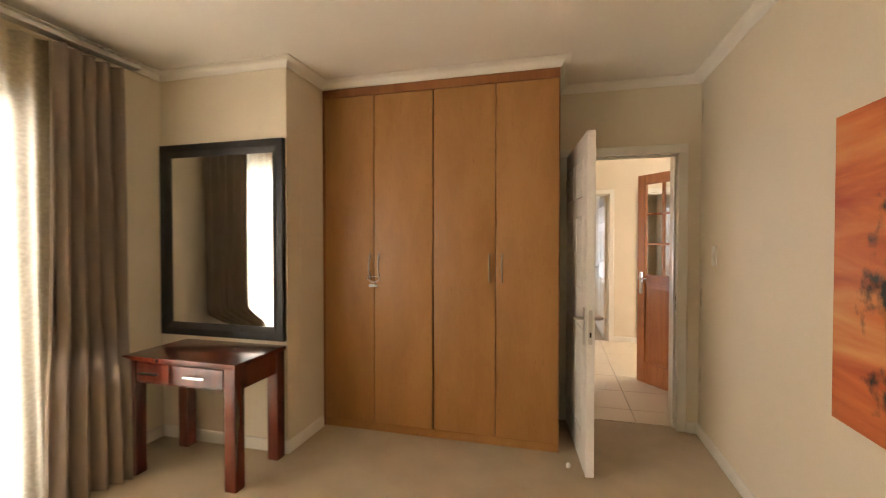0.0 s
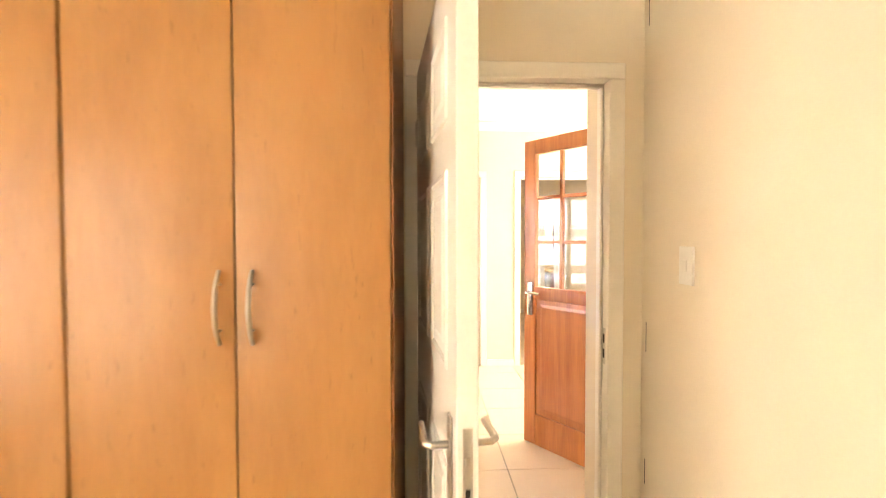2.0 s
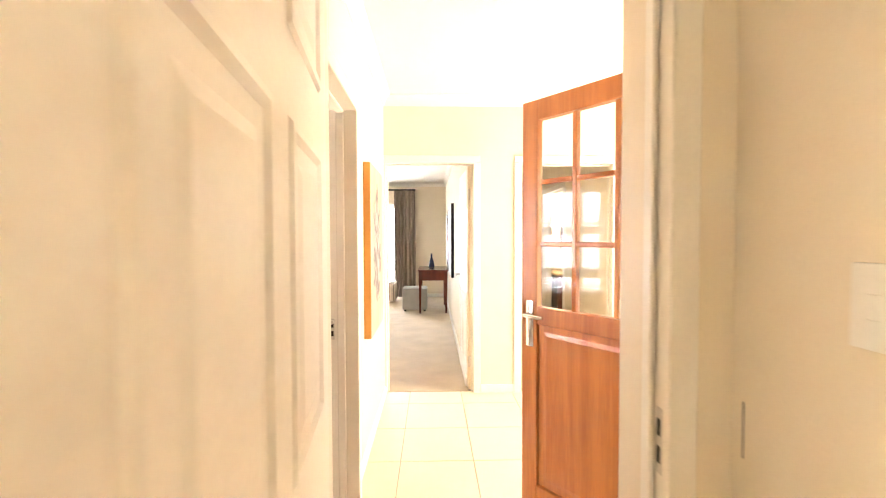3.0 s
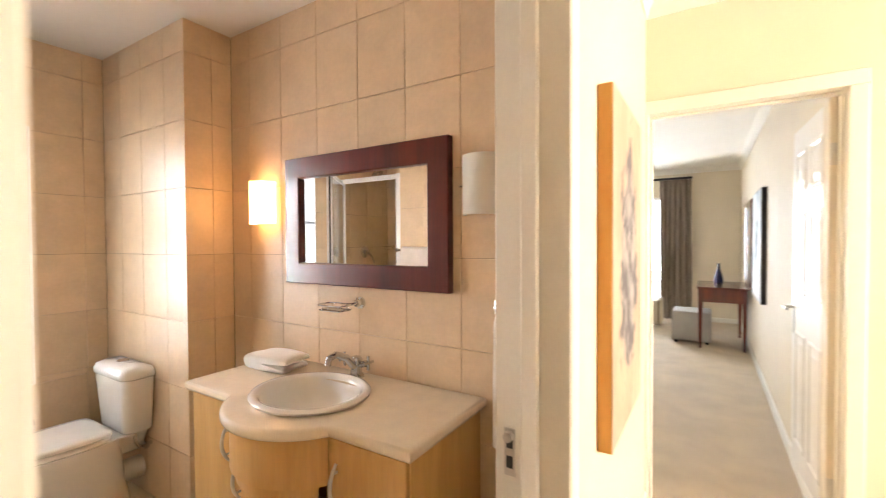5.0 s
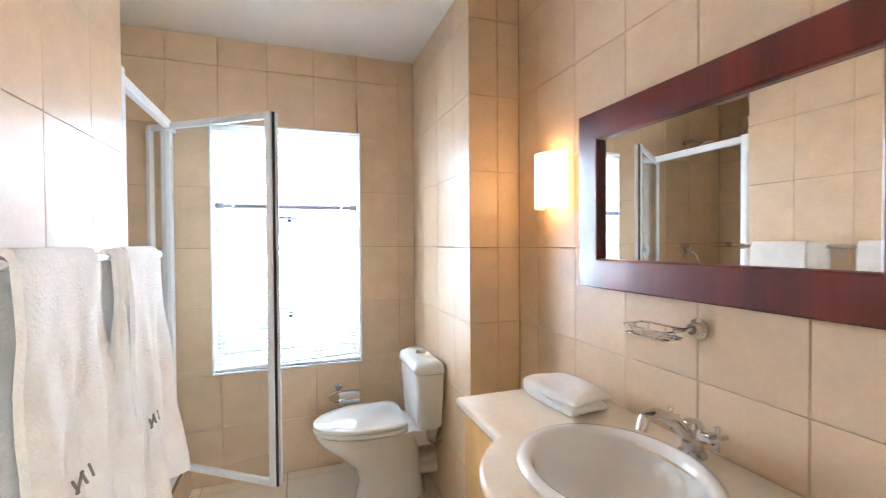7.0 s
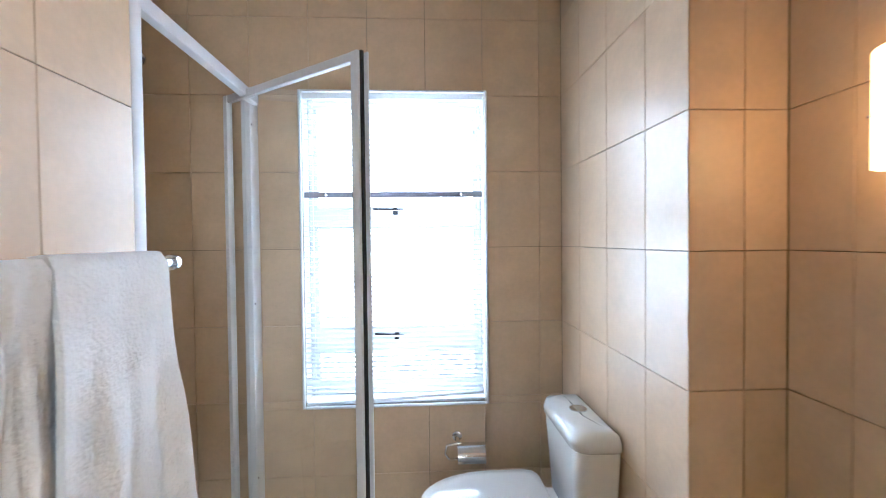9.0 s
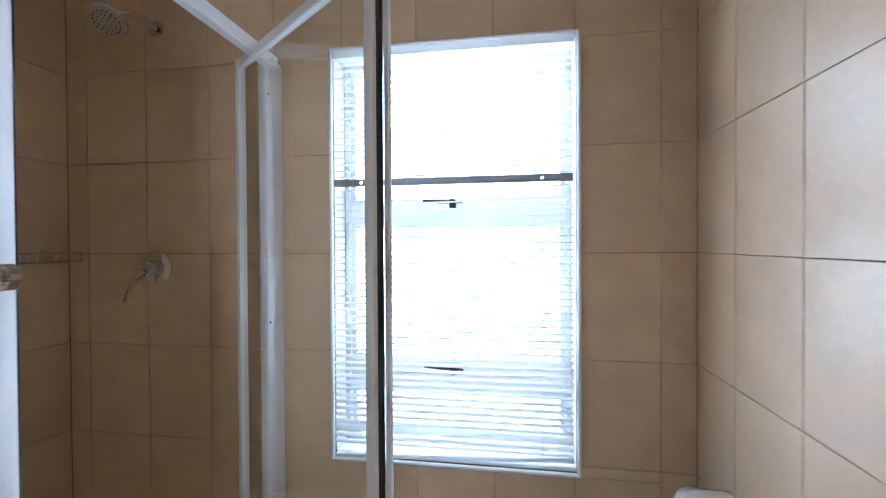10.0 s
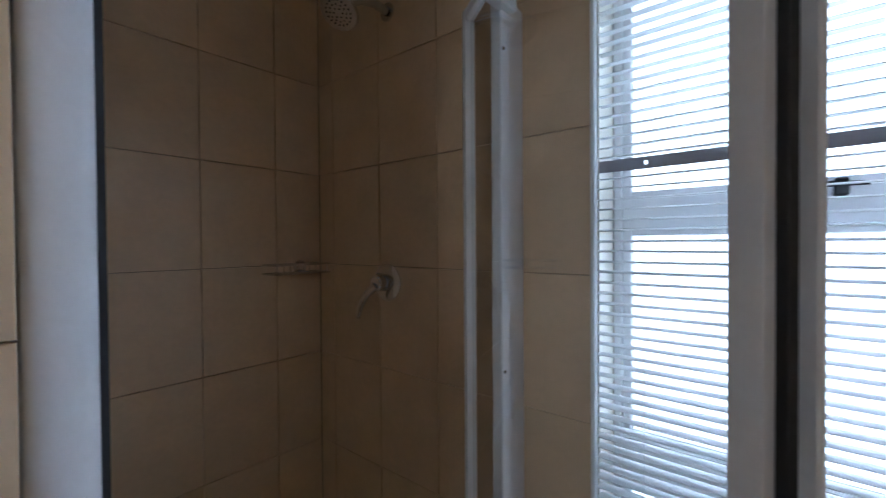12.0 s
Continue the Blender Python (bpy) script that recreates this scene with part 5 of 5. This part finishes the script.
def sconce(x, z, mat, label):
    ob = thing("wall_lamp", pose(x, 1.859, z), label, "wall lamp")
    bm = bmesh.new()
    outer = [(0.077 * math.sin(radians(a)), -0.012 - 0.076 * math.cos(radians(a))) for a in range(-90, 91, 9)]
    inner = [(0.073 * math.sin(radians(a)), -0.012 - 0.072 * math.cos(radians(a))) for a in range(90, -91, -9)]
    prism(bm, outer + inner, -0.103, 0.103)
    part("glass_shade", bm, mat, ob, "curved frosted glass shade")
    bm = bmesh.new()
    box(bm, -0.045, 0.045, -0.02, 0.0, -0.06, 0.06, 0.003)
    part("back_plate", bm, CHROME, ob)
    for s in (-1, 1):
        bm = bmesh.new()
        tube(bm, [(s * 0.066, 0, 0.0), (s * 0.066, -0.03, 0.0), (s * 0.088, -0.034, 0.0)], 0.004, 8)
        part("clip", bm, CHROME, ob, "small chrome clip")
    return ob


sconce(-1.900, 1.588, LIT, "lit frosted glass wall lamp beside the mirror")
sconce(-0.690, 1.590, FROST, "unlit frosted glass wall lamp beside the mirror")

soap = thing("soap_holder", pose(-1.285, 1.859, 1.135), "chrome wire soap holder on the tiled wall", "soap holder")
bm = bmesh.new()
lathe(bm, [(0.026, 0), (0.026, 0.008), (0.016, 0.014), (0.014, 0.03)], 20)
k = part("wall_rose", bm, CHROME, soap)
k.matrix_basis = pose(0, 0, 0, 90, 0, 0)
bm = bmesh.new()
for z, w in ((0.0, 1.0), (-0.022, 0.86)):
    tube(bm, [(-0.075 + 0.072 * w * math.copysign(abs(math.cos(a)) ** 0.4, math.cos(a)), -0.075 + 0.045 * w * math.copysign(abs(math.sin(a)) ** 0.4, math.sin(a)), z - 0.004) for a in [2 * math.pi * i / 24 for i in range(25)]], 0.003, 6)
for i in range(9):
    x = -0.131 + i * 0.014
    tube(bm, [(x, -0.113, -0.024), (x, -0.037, -0.024)], 0.0018, 5)
for a in [2 * math.pi * i / 8 for i in range(8)]:
    tube(bm, [(-0.075 + 0.068 * math.cos(a), -0.075 + 0.043 * math.sin(a), -0.004), (-0.075 + 0.060 * math.cos(a), -0.075 + 0.037 * math.sin(a), -0.026)], 0.0018, 5)
tube(bm, [(0, -0.028, 0), (-0.005, -0.05, -0.002), (-0.03, -0.055, -0.004)], 0.006, 8)
part("wire_basket", bm, CHROME, soap)


def hung(bm, x0, x1, top, front, back, drop, drop_back, flare=0.0, thick=0.012, seed=1):
    """A towel over a bar along x: front fall, over the bar, back fall, with soft waves."""
    rnd = random.Random(seed)
    ph, ph2 = rnd.uniform(0, 6), rnd.uniform(0, 6)
    path = []
    for i in range(15):
        path.append((front, top - drop + drop * i / 14, 1 - i / 14))
    for a in (60, 90, 120):
        r = (front - back) / 2
        path.append((back + r + r * math.cos(radians(a)), top + r * 0.9 * math.sin(radians(a)), 0))
    for i in range(13):
        path.append((back, top - drop_back * i / 12, i / 12 * 0.6))
    n, grid = 40, []
    for side in (1, -1):
        for j, (y, z, f) in enumerate(path):
            row = []
            for i in range(n + 1):
                s = i / n
                pile = 0.0014 * math.sin(61.0 * s + 2.3 * j + ph) * math.sin(47.0 * s - 1.7 * j + ph2)
                w = pile + (0.35 + 0.65 * f) * f * (0.022 * math.sin(2.6 * math.pi * s + ph) + 0.018 * math.sin(6.3 * math.pi * s + ph2) + 0.004 * math.sin(14 * math.pi * s + ph)) + 0.004 * math.sin(9 * s + j)
                sgn = 1 if j < 17 else -1
                t = thick / 2 * side * (1 if j < 15 or j > 17 else 0.8)
                nx = (s - 0.5) * flare * f
                dy = abs(f) * flare * 0.5 if j < 15 else 0
                yy = y + sgn * t + (w if j < 15 else w * 0.3) + dy
                zz = z + (t if 15 <= j <= 17 else 0)
                row.append(bm.verts.new((x0 + (x1 - x0) * s + nx, yy, zz)))
            grid.append(row)
    m = len(path)
    for base in (0, m):
        for j in range(m - 1):
            for i in range(n):
                bm.faces.new((grid[base + j][i], grid[base + j][i + 1], grid[base + j + 1][i + 1], grid[base + j + 1][i]))
    for j in range(m - 1):
        for i in (0, n):
            bm.faces.new((grid[j][i], grid[j + 1][i], grid[m + j + 1][i], grid[m + j][i]))
    for j in (0, m - 1):
        for i in range(n):
            bm.faces.new((grid[j][i], grid[j][i + 1], grid[m + j][i + 1], grid[m + j][i]))
    bmesh.ops.recalc_face_normals(bm, faces=bm.faces)
    return bm


rail = thing("towel_rail", pose(-1.738, 0.351, 1.325), "chrome towel rail on the tiled wall", "towel rail")
bm = bmesh.new()
tube(bm, [(-0.425, 0.099, 0), (0.425, 0.099, 0)], 0.0105, 16)
part("bar", bm, CHROME, rail)
for s in (-0.40, 0.40):
    bm = bmesh.new()
    tube(bm, [(s, 0.0, 0), (s, 0.008, 0)], 0.024, 20)
    tube(bm, [(s, 0.0085, 0), (s, 0.088, 0)], 0.009, 12)
    part("post", bm, CHROME, rail)
for s in (-1, 1):
    bm = bmesh.new()
    tube(bm, [(s * 0.4255, 0.099, 0), (s * 0.438, 0.099, 0), (s * 0.444, 0.099, 0)], [0.017, 0.017, 0.011], 20)
    part("end_cap", bm, CHROME, rail)

towel_a = thing("bath_towel", pose(0, 0, 0), "white terry bath towel hung over the rail", "towel", "towels on the rail")
part("cloth", hung(bmesh.new(), -1.645, -1.362, 1.329, 0.470, 0.430, 0.60, 0.50, 0.05, 0.014, 3), TOWEL, towel_a, smooth=70)
towel_b = thing("bath_towel", pose(0, 0, 0), "white terry towel with grey monogram on the rail", "towel", "towels on the rail")
part("cloth", hung(bmesh.new(), -2.105, -1.85, 1.329, 0.470, 0.430, 0.74, 0.62, 0.07, 0.012, 7), TOWEL, towel_b, smooth=70)
towel_c = thing("bath_towel", pose(0, 0, 0), "cream towel hanging flat behind the others", "towel", "towels on the rail")
part("cloth", hung(bmesh.new(), -1.842, -1.772, 1.329, 0.466, 0.434, 0.68, 0.55, 0.01, 0.010, 5), TOWEL, towel_c, smooth=70)

ring = thing("towel_ring", pose(-0.572, 1.859, 1.235), "chrome towel ring beside the vanity", "towel ring")
bm = bmesh.new()
tube(bm, [(0, 0, 0), (0, -0.006, 0)], 0.024, 18)
tube(bm, [(0, -0.0065, 0), (0, -0.035, 0)], 0.008, 10)
part("post", bm, CHROME, ring)
bm = bmesh.new()
tube(bm, [(0.07 * math.sin(a), -0.030, -0.068 + 0.07 * math.cos(a)) for a in [2 * math.pi * i / 28 for i in range(29)]], 0.004, 8)
part("hoop", bm, CHROME, ring)
hand_towel = thing("hand_towel", pose(0, 0, 0), "white hand towel hung through the ring", "towel")
part("cloth", hung(bmesh.new(), -0.632, -0.512, 1.115, 1.848, 1.800, 0.36, 0.41, 0.02, 0.016, 9), TOWEL, hand_towel, smooth=70)

# ---- bathroom: toilet ----
toilet = thing("toilet", pose(-2.71, 1.612, 0.017, 0, 0, 180), "white ceramic close-coupled toilet with its lid closed", "toilet")


def egg(cy, rx, front, back, z, n=40, back_square=0.62):
    pts = []
    for i in range(n):
        a = 2 * math.pi * i / n
        c, s = math.cos(a), math.sin(a)
        ry = front if s > 0 else back
        sq = back_square if s < 0 else 0.96
        pts.append((rx * math.copysign(abs(c) ** sq, c), cy + ry * math.copysign(abs(s) ** sq, s), z))
    return pts


bm = bmesh.new()
loft(bm, [egg(0.265, 0.105, 0.17, 0.20, 0.0), egg(0.265, 0.100, 0.165, 0.195, 0.03), egg(0.265, 0.092, 0.15, 0.18, 0.12), egg(0.275, 0.100, 0.17, 0.18, 0.19), egg(0.305, 0.135, 0.23, 0.20, 0.27), egg(0.335, 0.165, 0.27, 0.22, 0.33), egg(0.345, 0.176, 0.285, 0.23, 0.37), egg(0.345, 0.175, 0.283, 0.23, 0.385), egg(0.345, 0.165, 0.27, 0.22, 0.389)])
part("bowl", bm, CERAMIC, toilet, smooth=60)
bm = bmesh.new()
loft(bm, [[(sx * w, y, z) for sx, y in ((-1, 0.015), (1, 0.015), (1, d), (-1, d))] for z, w, d in ((0.26, 0.075, 0.18), (0.30, 0.095, 0.19), (0.355, 0.13, 0.20), (0.384, 0.145, 0.20))])
bmesh.ops.bevel(bm, geom=bm.edges[:], offset=0.018, segments=2, profile=0.5, affect="EDGES")
part("neck", bm, CERAMIC, toilet, smooth=60)
bm = bmesh.new()
loft(bm, [egg(0.350, 0.178, 0.285, 0.165, 0.391, back_square=0.3), egg(0.350, 0.184, 0.292, 0.17, 0.396, back_square=0.3), egg(0.350, 0.184, 0.292, 0.17, 0.407, back_square=0.3), egg(0.350, 0.180, 0.288, 0.166, 0.411, back_square=0.3)])
part("seat", bm, CERAMIC, toilet, smooth=50)
bm = bmesh.new()
loft(bm, [egg(0.350, 0.176, 0.284, 0.168, 0.416, back_square=0.3), egg(0.350, 0.182, 0.290, 0.172, 0.420, back_square=0.3), egg(0.350, 0.182, 0.290, 0.172, 0.430, back_square=0.3), egg(0.350, 0.176, 0.282, 0.168, 0.436, back_square=0.3), egg(0.350, 0.14, 0.23, 0.14, 0.439, back_square=0.3), egg(0.350, 0.02, 0.03, 0.03, 0.442, back_square=0.3)])
part("lid", bm, CERAMIC, toilet, smooth=50)
for s in (-1, 1):
    bm = bmesh.new()
    tube(bm, [(s * 0.085, 0.185, 0.40), (s * 0.085, 0.185, 0.43)], 0.008, 10)
    tube(bm, [(s * 0.085 - 0.02, 0.187, 0.425), (s * 0.085 + 0.02, 0.187, 0.425)], 0.007, 10)
    part("hinge", bm, CHROME, toilet, "chrome seat hinge")


def rounded(wx, y0, y1, r, z, n=6):
    pts = []
    for cx, cy, a0 in ((wx - r, y1 - r, 0), (-wx + r, y1 - r, 90), (-wx + 0.012, y0 + 0.012, 180), (wx - 0.012, y0 + 0.012, 270)):
        rr = r if a0 < 180 else 0.012
        for k in range(n + 1):
            a = radians(a0 + 90 * k / n)
            pts.append((cx + rr * math.cos(a), cy + rr * math.sin(a), z))
    return pts


bm = bmesh.new()
loft(bm, [rounded(0.150, 0.010, 0.127, 0.043, 0.385), rounded(0.160, 0.006, 0.135, 0.047, 0.398), rounded(0.186, 0.004, 0.148, 0.051, 0.638), rounded(0.188, 0.004, 0.149, 0.051, 0.670)])
cist = part("cistern", bm, CERAMIC, toilet, smooth=50)
bm = bmesh.new()
loft(bm, [rounded(0.190, 0.002, 0.152, 0.053, 0.673), rounded(0.196, 0.002, 0.157, 0.056, 0.679), rounded(0.196, 0.002, 0.157, 0.056, 0.700), rounded(0.185, 0.008, 0.148, 0.051, 0.726), rounded(0.150, 0.030, 0.123, 0.043, 0.739), rounded(0.060, 0.070, 0.090, 0.013, 0.742)])
part("cistern_lid", bm, CERAMIC, toilet, smooth=60)
bm = bmesh.new()
lathe(bm, [(0.030, 0.741), (0.030, 0.745), (0.024, 0.748), (0.005, 0.7475)], 20, at=(0, 0.074, 0))
part("flush_button", bm, CHROME, toilet, "round chrome flush button")
bm = bmesh.new()
tube(bm, [(-0.13, 0.08, 0.386), (-0.13, 0.075, 0.33), (-0.13, 0.06, 0.30), (-0.13, 0.0, 0.30)], 0.010, 10)
tube(bm, [(-0.155, 0.035, 0.30), (-0.105, 0.035, 0.30)], 0.016, 12)
part("supply_valve", bm, CHROME, toilet, "chrome supply valve")
bm = bmesh.new()
tube(bm, [(0, 0.12, 0.14), (0, 0.06, 0.14), (0, 0.0, 0.14)], [0.055, 0.058, 0.058], 20)
part("waste_pipe", bm, PLASTIC, toilet, "white plastic waste pipe")

paper = thing("toilet_roll_holder", pose(-3.109, 1.135, 0.448), "chrome toilet roll holder with a hinged cover", "toilet roll holder")
bm = bmesh.new()
tube(bm, [(0, 0, 0.045), (0.008, 0, 0.045)], 0.022, 16)
tube(bm, [(0.0085, 0, 0.045), (0.05, 0, 0.035)], 0.008, 10)
part("post", bm, CHROME, paper)
bm = bmesh.new()
loft(bm, [[(0.055 + 0.05 * math.cos(radians(a)), y, -0.015 + 0.05 * math.sin(radians(a))) for a in range(-20, 121, 14)] + [(0.055 + 0.047 * math.cos(radians(a)), y, -0.015 + 0.047 * math.sin(radians(a))) for a in range(120, -21, -14)] for y in (-0.005, 0.115)])
part("cover", bm, CHROME, paper)
bm = bmesh.new()
tube(bm, [(0.05, 0, 0.035), (0.05, -0.05, 0.025), (0.05, -0.058, -0.01), (0.05, -0.04, -0.035), (0.05, -0.01, -0.035), (0.05, 0.11, -0.035)], 0.005, 8)
part("arm", bm, CHROME, paper)

# ---- bathroom: shower ----
curb = structure("shower_curb", GROUT, [(-3.108, -2.212, 0.27, 0.345, 0.0165, 0.19)], "tiled kerb at the shower opening", "kerb")
enclosure = thing("shower_enclosure", pose(0, 0, 0), "white aluminium shower frame in the tiled opening", "shower frame")
bm = bmesh.new()
box(bm, -3.108, -3.020, 0.256, 0.294, 0.192, 1.975, 0.006, 2)
box(bm, -3.019, -2.985, 0.282, 0.308, 0.192, 1.965, 0.003)
part("wall_post", bm, ALU, enclosure, "white wall post with dark screws")
for z in (0.40, 1.116, 1.842):
    bm = bmesh.new()
    tube(bm, [(-2.995, 0.308, z), (-2.995, 0.3105, z)], 0.004, 8)
    part("screw", bm, GASKET, enclosure)
bm = bmesh.new()
prism(bm, [(-2.2105, 0.285), (-2.2105, 0.336)] + [(-2.2365 + 0.026 * math.cos(radians(a)), 0.3365 + 0.013 * math.sin(radians(a))) for a in range(10, 171, 16)] + [(-2.2625, 0.336), (-2.2625, 0.285)], 0.192, 1.965)
part("strike_post", bm, ALU, enclosure, "white strike post at the wall's end")
bm = bmesh.new()
box(bm, -2.270, -2.2627, 0.302, 0.334, 0.192, 1.924, 0.001)
part("gasket", bm, GASKET, enclosure, "black rubber gasket")
bm = bmesh.new()
box(bm, -3.0195, -2.2630, 0.298, 0.330, 1.925, 1.965, 0.003)
part("head_rail", bm, ALU, enclosure)
bm = bmesh.new()
box(bm, -3.0195, -2.2705, 0.292, 0.334, 0.191, 0.222, 0.003)
part("sill_rail", bm, ALU, enclosure)

_p0, _p1 = Vector((-2.985, 0.212)), Vector((-2.549, 0.807))
shower_door = tagged(new("shower_door"), "pivoting glass shower door standing open", "shower door")
shower_door.matrix_basis = pose(_p0.x, _p0.y, 0, 0, 0, math.degrees(math.atan2(_p1.y - _p0.y, _p1.x - _p0.x)))
SW = (_p1 - _p0).length
for x0, x1, name in ((0.0, 0.026, "pivot_stile"), (SW - 0.030, SW, "closing_stile")):
    bm = bmesh.new()
    box(bm, x0, x1, -0.014, 0.014, 0.255, 1.948, 0.004, 2)
    part(name, bm, ALU, shower_door)
bm = bmesh.new()
box(bm, SW + 0.0003, SW + 0.010, -0.005, 0.005, 0.256, 1.947, 0.001)
part("gasket", bm, GASKET, shower_door, "black rubber seal")
bm = bmesh.new()
box(bm, SW - 0.002, SW + 0.016, 0.0145, 0.022, 0.256, 1.947, 0.002)
part("magnet_strip", bm, ALU, shower_door)
for z0, z1 in ((0.255, 0.285), (1.918, 1.948)):
    bm = bmesh.new()
    box(bm, 0.0262, SW - 0.0302, -0.012, 0.012, z0, z1, 0.003)
    part("door_rail", bm, ALU, shower_door)
bm = bmesh.new()
box(bm, 0.024, SW - 0.032, -0.0025, 0.0025, 0.284, 1.919)
part("pane", bm, GLASS, shower_door, "clear toughened glass").visible_shadow = False

head = thing("wall_shower", pose(-3.109, -0.195, 2.145), "chrome shower head on a short arm", "shower head")
bm = bmesh.new()
tube(bm, [(0, 0, 0), (0.007, 0, 0)], 0.028, 18)
tube(bm, [(0.0075, 0, 0), (0.05, -0.006, 0.010), (0.095, -0.016, 0.006), (0.135, -0.026, -0.018)], [0.014, 0.014, 0.014, 0.014], 12)
part("arm", bm, CHROME, head)
bm = bmesh.new()
lathe(bm, [(0.014, 0.045), (0.024, 0.03), (0.052, 0.006), (0.060, -0.003), (0.056, -0.012), (0.02, -0.015)], 28)
f = part("rose", bm, CHROME, head)
f.matrix_basis = pose(0.162, -0.032, -0.048, 8, -34, 0)
bm = bmesh.new()
for r, n in ((0.038, 18), (0.026, 12), (0.014, 6)):
    for i in range(n):
        a = 2 * math.pi * i / n
        lathe(bm, [(0.0022, -0.0158), (0.0022, -0.0125)], 6, at=(r * math.cos(a), r * math.sin(a), 0))
part("nozzle", bm, GASKET, f)

valve = thing("shower_mixer", pose(-3.109, -0.207, 1.282), "chrome lever shower mixer on the tiles", "shower mixer")
bm = bmesh.new()
lathe(bm, [(0.060, 0.0), (0.060, 0.004), (0.052, 0.010), (0.03, 0.012)], 32)
k = part("rose", bm, CHROME, valve)
k.matrix_basis = pose(0, 0, 0, 0, 90, 0)
bm = bmesh.new()
tube(bm, [(0.0122, 0, 0), (0.05, 0, 0), (0.055, 0, 0)], [0.027, 0.026, 0.021], 20)
part("hub", bm, CHROME, valve)
bm = bmesh.new()
tube(bm, [(0.05, 0, -0.008), (0.062, -0.03, -0.035), (0.066, -0.055, -0.075), (0.066, -0.072, -0.115)], [0.014, 0.012, 0.010, 0.006], 12)
part("lever", bm, CHROME, valve)

caddy = thing("wire_basket", pose(-2.985, -0.584, 1.325), "chrome wire basket in the shower corner", "basket")
bm = bmesh.new()
for z in (0.012, -0.018):
    tube(bm, [(-0.105, 0.004, z), (-0.105, 0.085, z), (0.105, 0.085, z), (0.105, 0.004, z), (-0.105, 0.004, z)], 0.0035, 6)
for i in range(9):
    x = -0.095 + i * 0.024
    tube(bm, [(x, 0.004, -0.018), (x, 0.085, -0.018), (x, 0.085, 0.012)], 0.0018, 5)
part("wire", bm, CHROME, caddy)
bm = bmesh.new()
tube(bm, [(-0.035, 0.0, 0.0), (-0.035, 0.007, 0.0)], 0.024, 18)
part("rose", bm, CHROME, caddy)

# ---- monogram on the towels: unreadable, so plain strokes ----
for ob, x, y, z in ((towel_a, -1.47, 0.512, 0.915), (towel_b, -1.90, 0.512, 0.86)):
    bm = bmesh.new()
    for i, (dx, lean) in enumerate(((0.0, 0.012), (0.018, -0.012), (0.034, 0.012), (-0.03, 0.01))):
        tube(bm, [(x + dx - lean, y, z - 0.016), (x + dx + lean, y, z + 0.016)], 0.0028, 6)
    part("monogram", bm, STITCH, ob, "grey embroidered strokes")

# ---- tiles ----
ZROWS = [0.0165, V3, 2 * V3, 1.0, 4 * V3, 5 * V3, 2.0, 7 * V3, BC]
X, Y, Z = (1, 0, 0), (0, 1, 0), (0, 0, 1)
NX, NY = (-1, 0, 0), (0, -1, 0)


def neg(rows):
    return [-v for v in rows][::-1]


tiles(wall_window, (-3.118, 0, 0), Y, Z, steps(-0.585, 1.615, 0.005, 0.2515), ZROWS, [(0.463, 1.280, 0.633, 2.0)], TILE)
tiles(wall_vanity, (0, 1.868, 0), X, Z, steps(-2.20, -0.433, -1.043, 0.2505), ZROWS, [], TILE)
tiles(wall_boxing, (0, 1.623, 0), X, Z, steps(-3.11, -2.20, -2.395, 0.25), ZROWS, [], TILE)
tiles(wall_boxing, (-2.208, 0, 0), Y, Z, [1.615, 1.752, 1.860], ZROWS, [], TILE)
tiles(wall_towel, (0, 0.342, 0), NX, Z, neg(steps(-2.210, -0.433, -1.724, 0.25)), ZROWS, [], TILE)
tiles(wall_shower_back, (0, -0.593, 0), NX, Z, neg(steps(-3.11, -2.210, -2.689, 0.2445)), ZROWS, [], TILE)
tiles(wall_shower_side, (-2.2015, 0, 0), NY, Z, neg(steps(-0.585, 0.30, 0.0, 0.25)), ZROWS, [], TILE)
tiles(curb, (0, 0.3455, 0), NX, Z, neg(steps(-3.11, -2.212, -2.70, 0.25)), [0.017, 0.19], [], TILE, thick=0.006)
tiles(wall_hall_left, (-0.4255, 0, 0), NY, Z, neg([0.35, 0.508]), ZROWS, [], TILE)
tiles(wall_hall_left, (-0.4255, 0, 0), NY, Z, neg([1.454, 1.70, 1.86]), ZROWS, [], TILE)
tiles(wall_hall_left, (-0.4255, 0, 0), NY, Z, neg(steps(0.508, 1.454, 0.778, 0.25)), [2.12, 7 * V3, BC], [], TILE)
tiles(floor_hall, (0, 0, -0.004), X, Y, steps(-0.30, 2.6, -0.085, 0.455), steps(0.168, 2.985, 0.43, 0.457), [], FLOORTILE, gap=0.005)
tiles(floor_hall, (0, 0, -0.004), X, Y, [-0.424, -0.306], [0.563, 0.905, 1.381], [], FLOORTILE, gap=0.005)
tiles(floor_bath, (0, 0, 0.016), X, Y, steps(-3.11, -0.433, -3.03, 0.44), steps(0.352, 1.86, 0.405, 0.437), [(-3.11, -2.2, 1.615, 1.86)], FLOORTILE, gap=0.005)
tiles(floor_bath, (0, 0, 0.11), X, Y, steps(-3.11, -2.212, -2.70, 0.25), steps(-0.585, 0.26, 0.0, 0.25), [], FLOORTILE, gap=0.005)
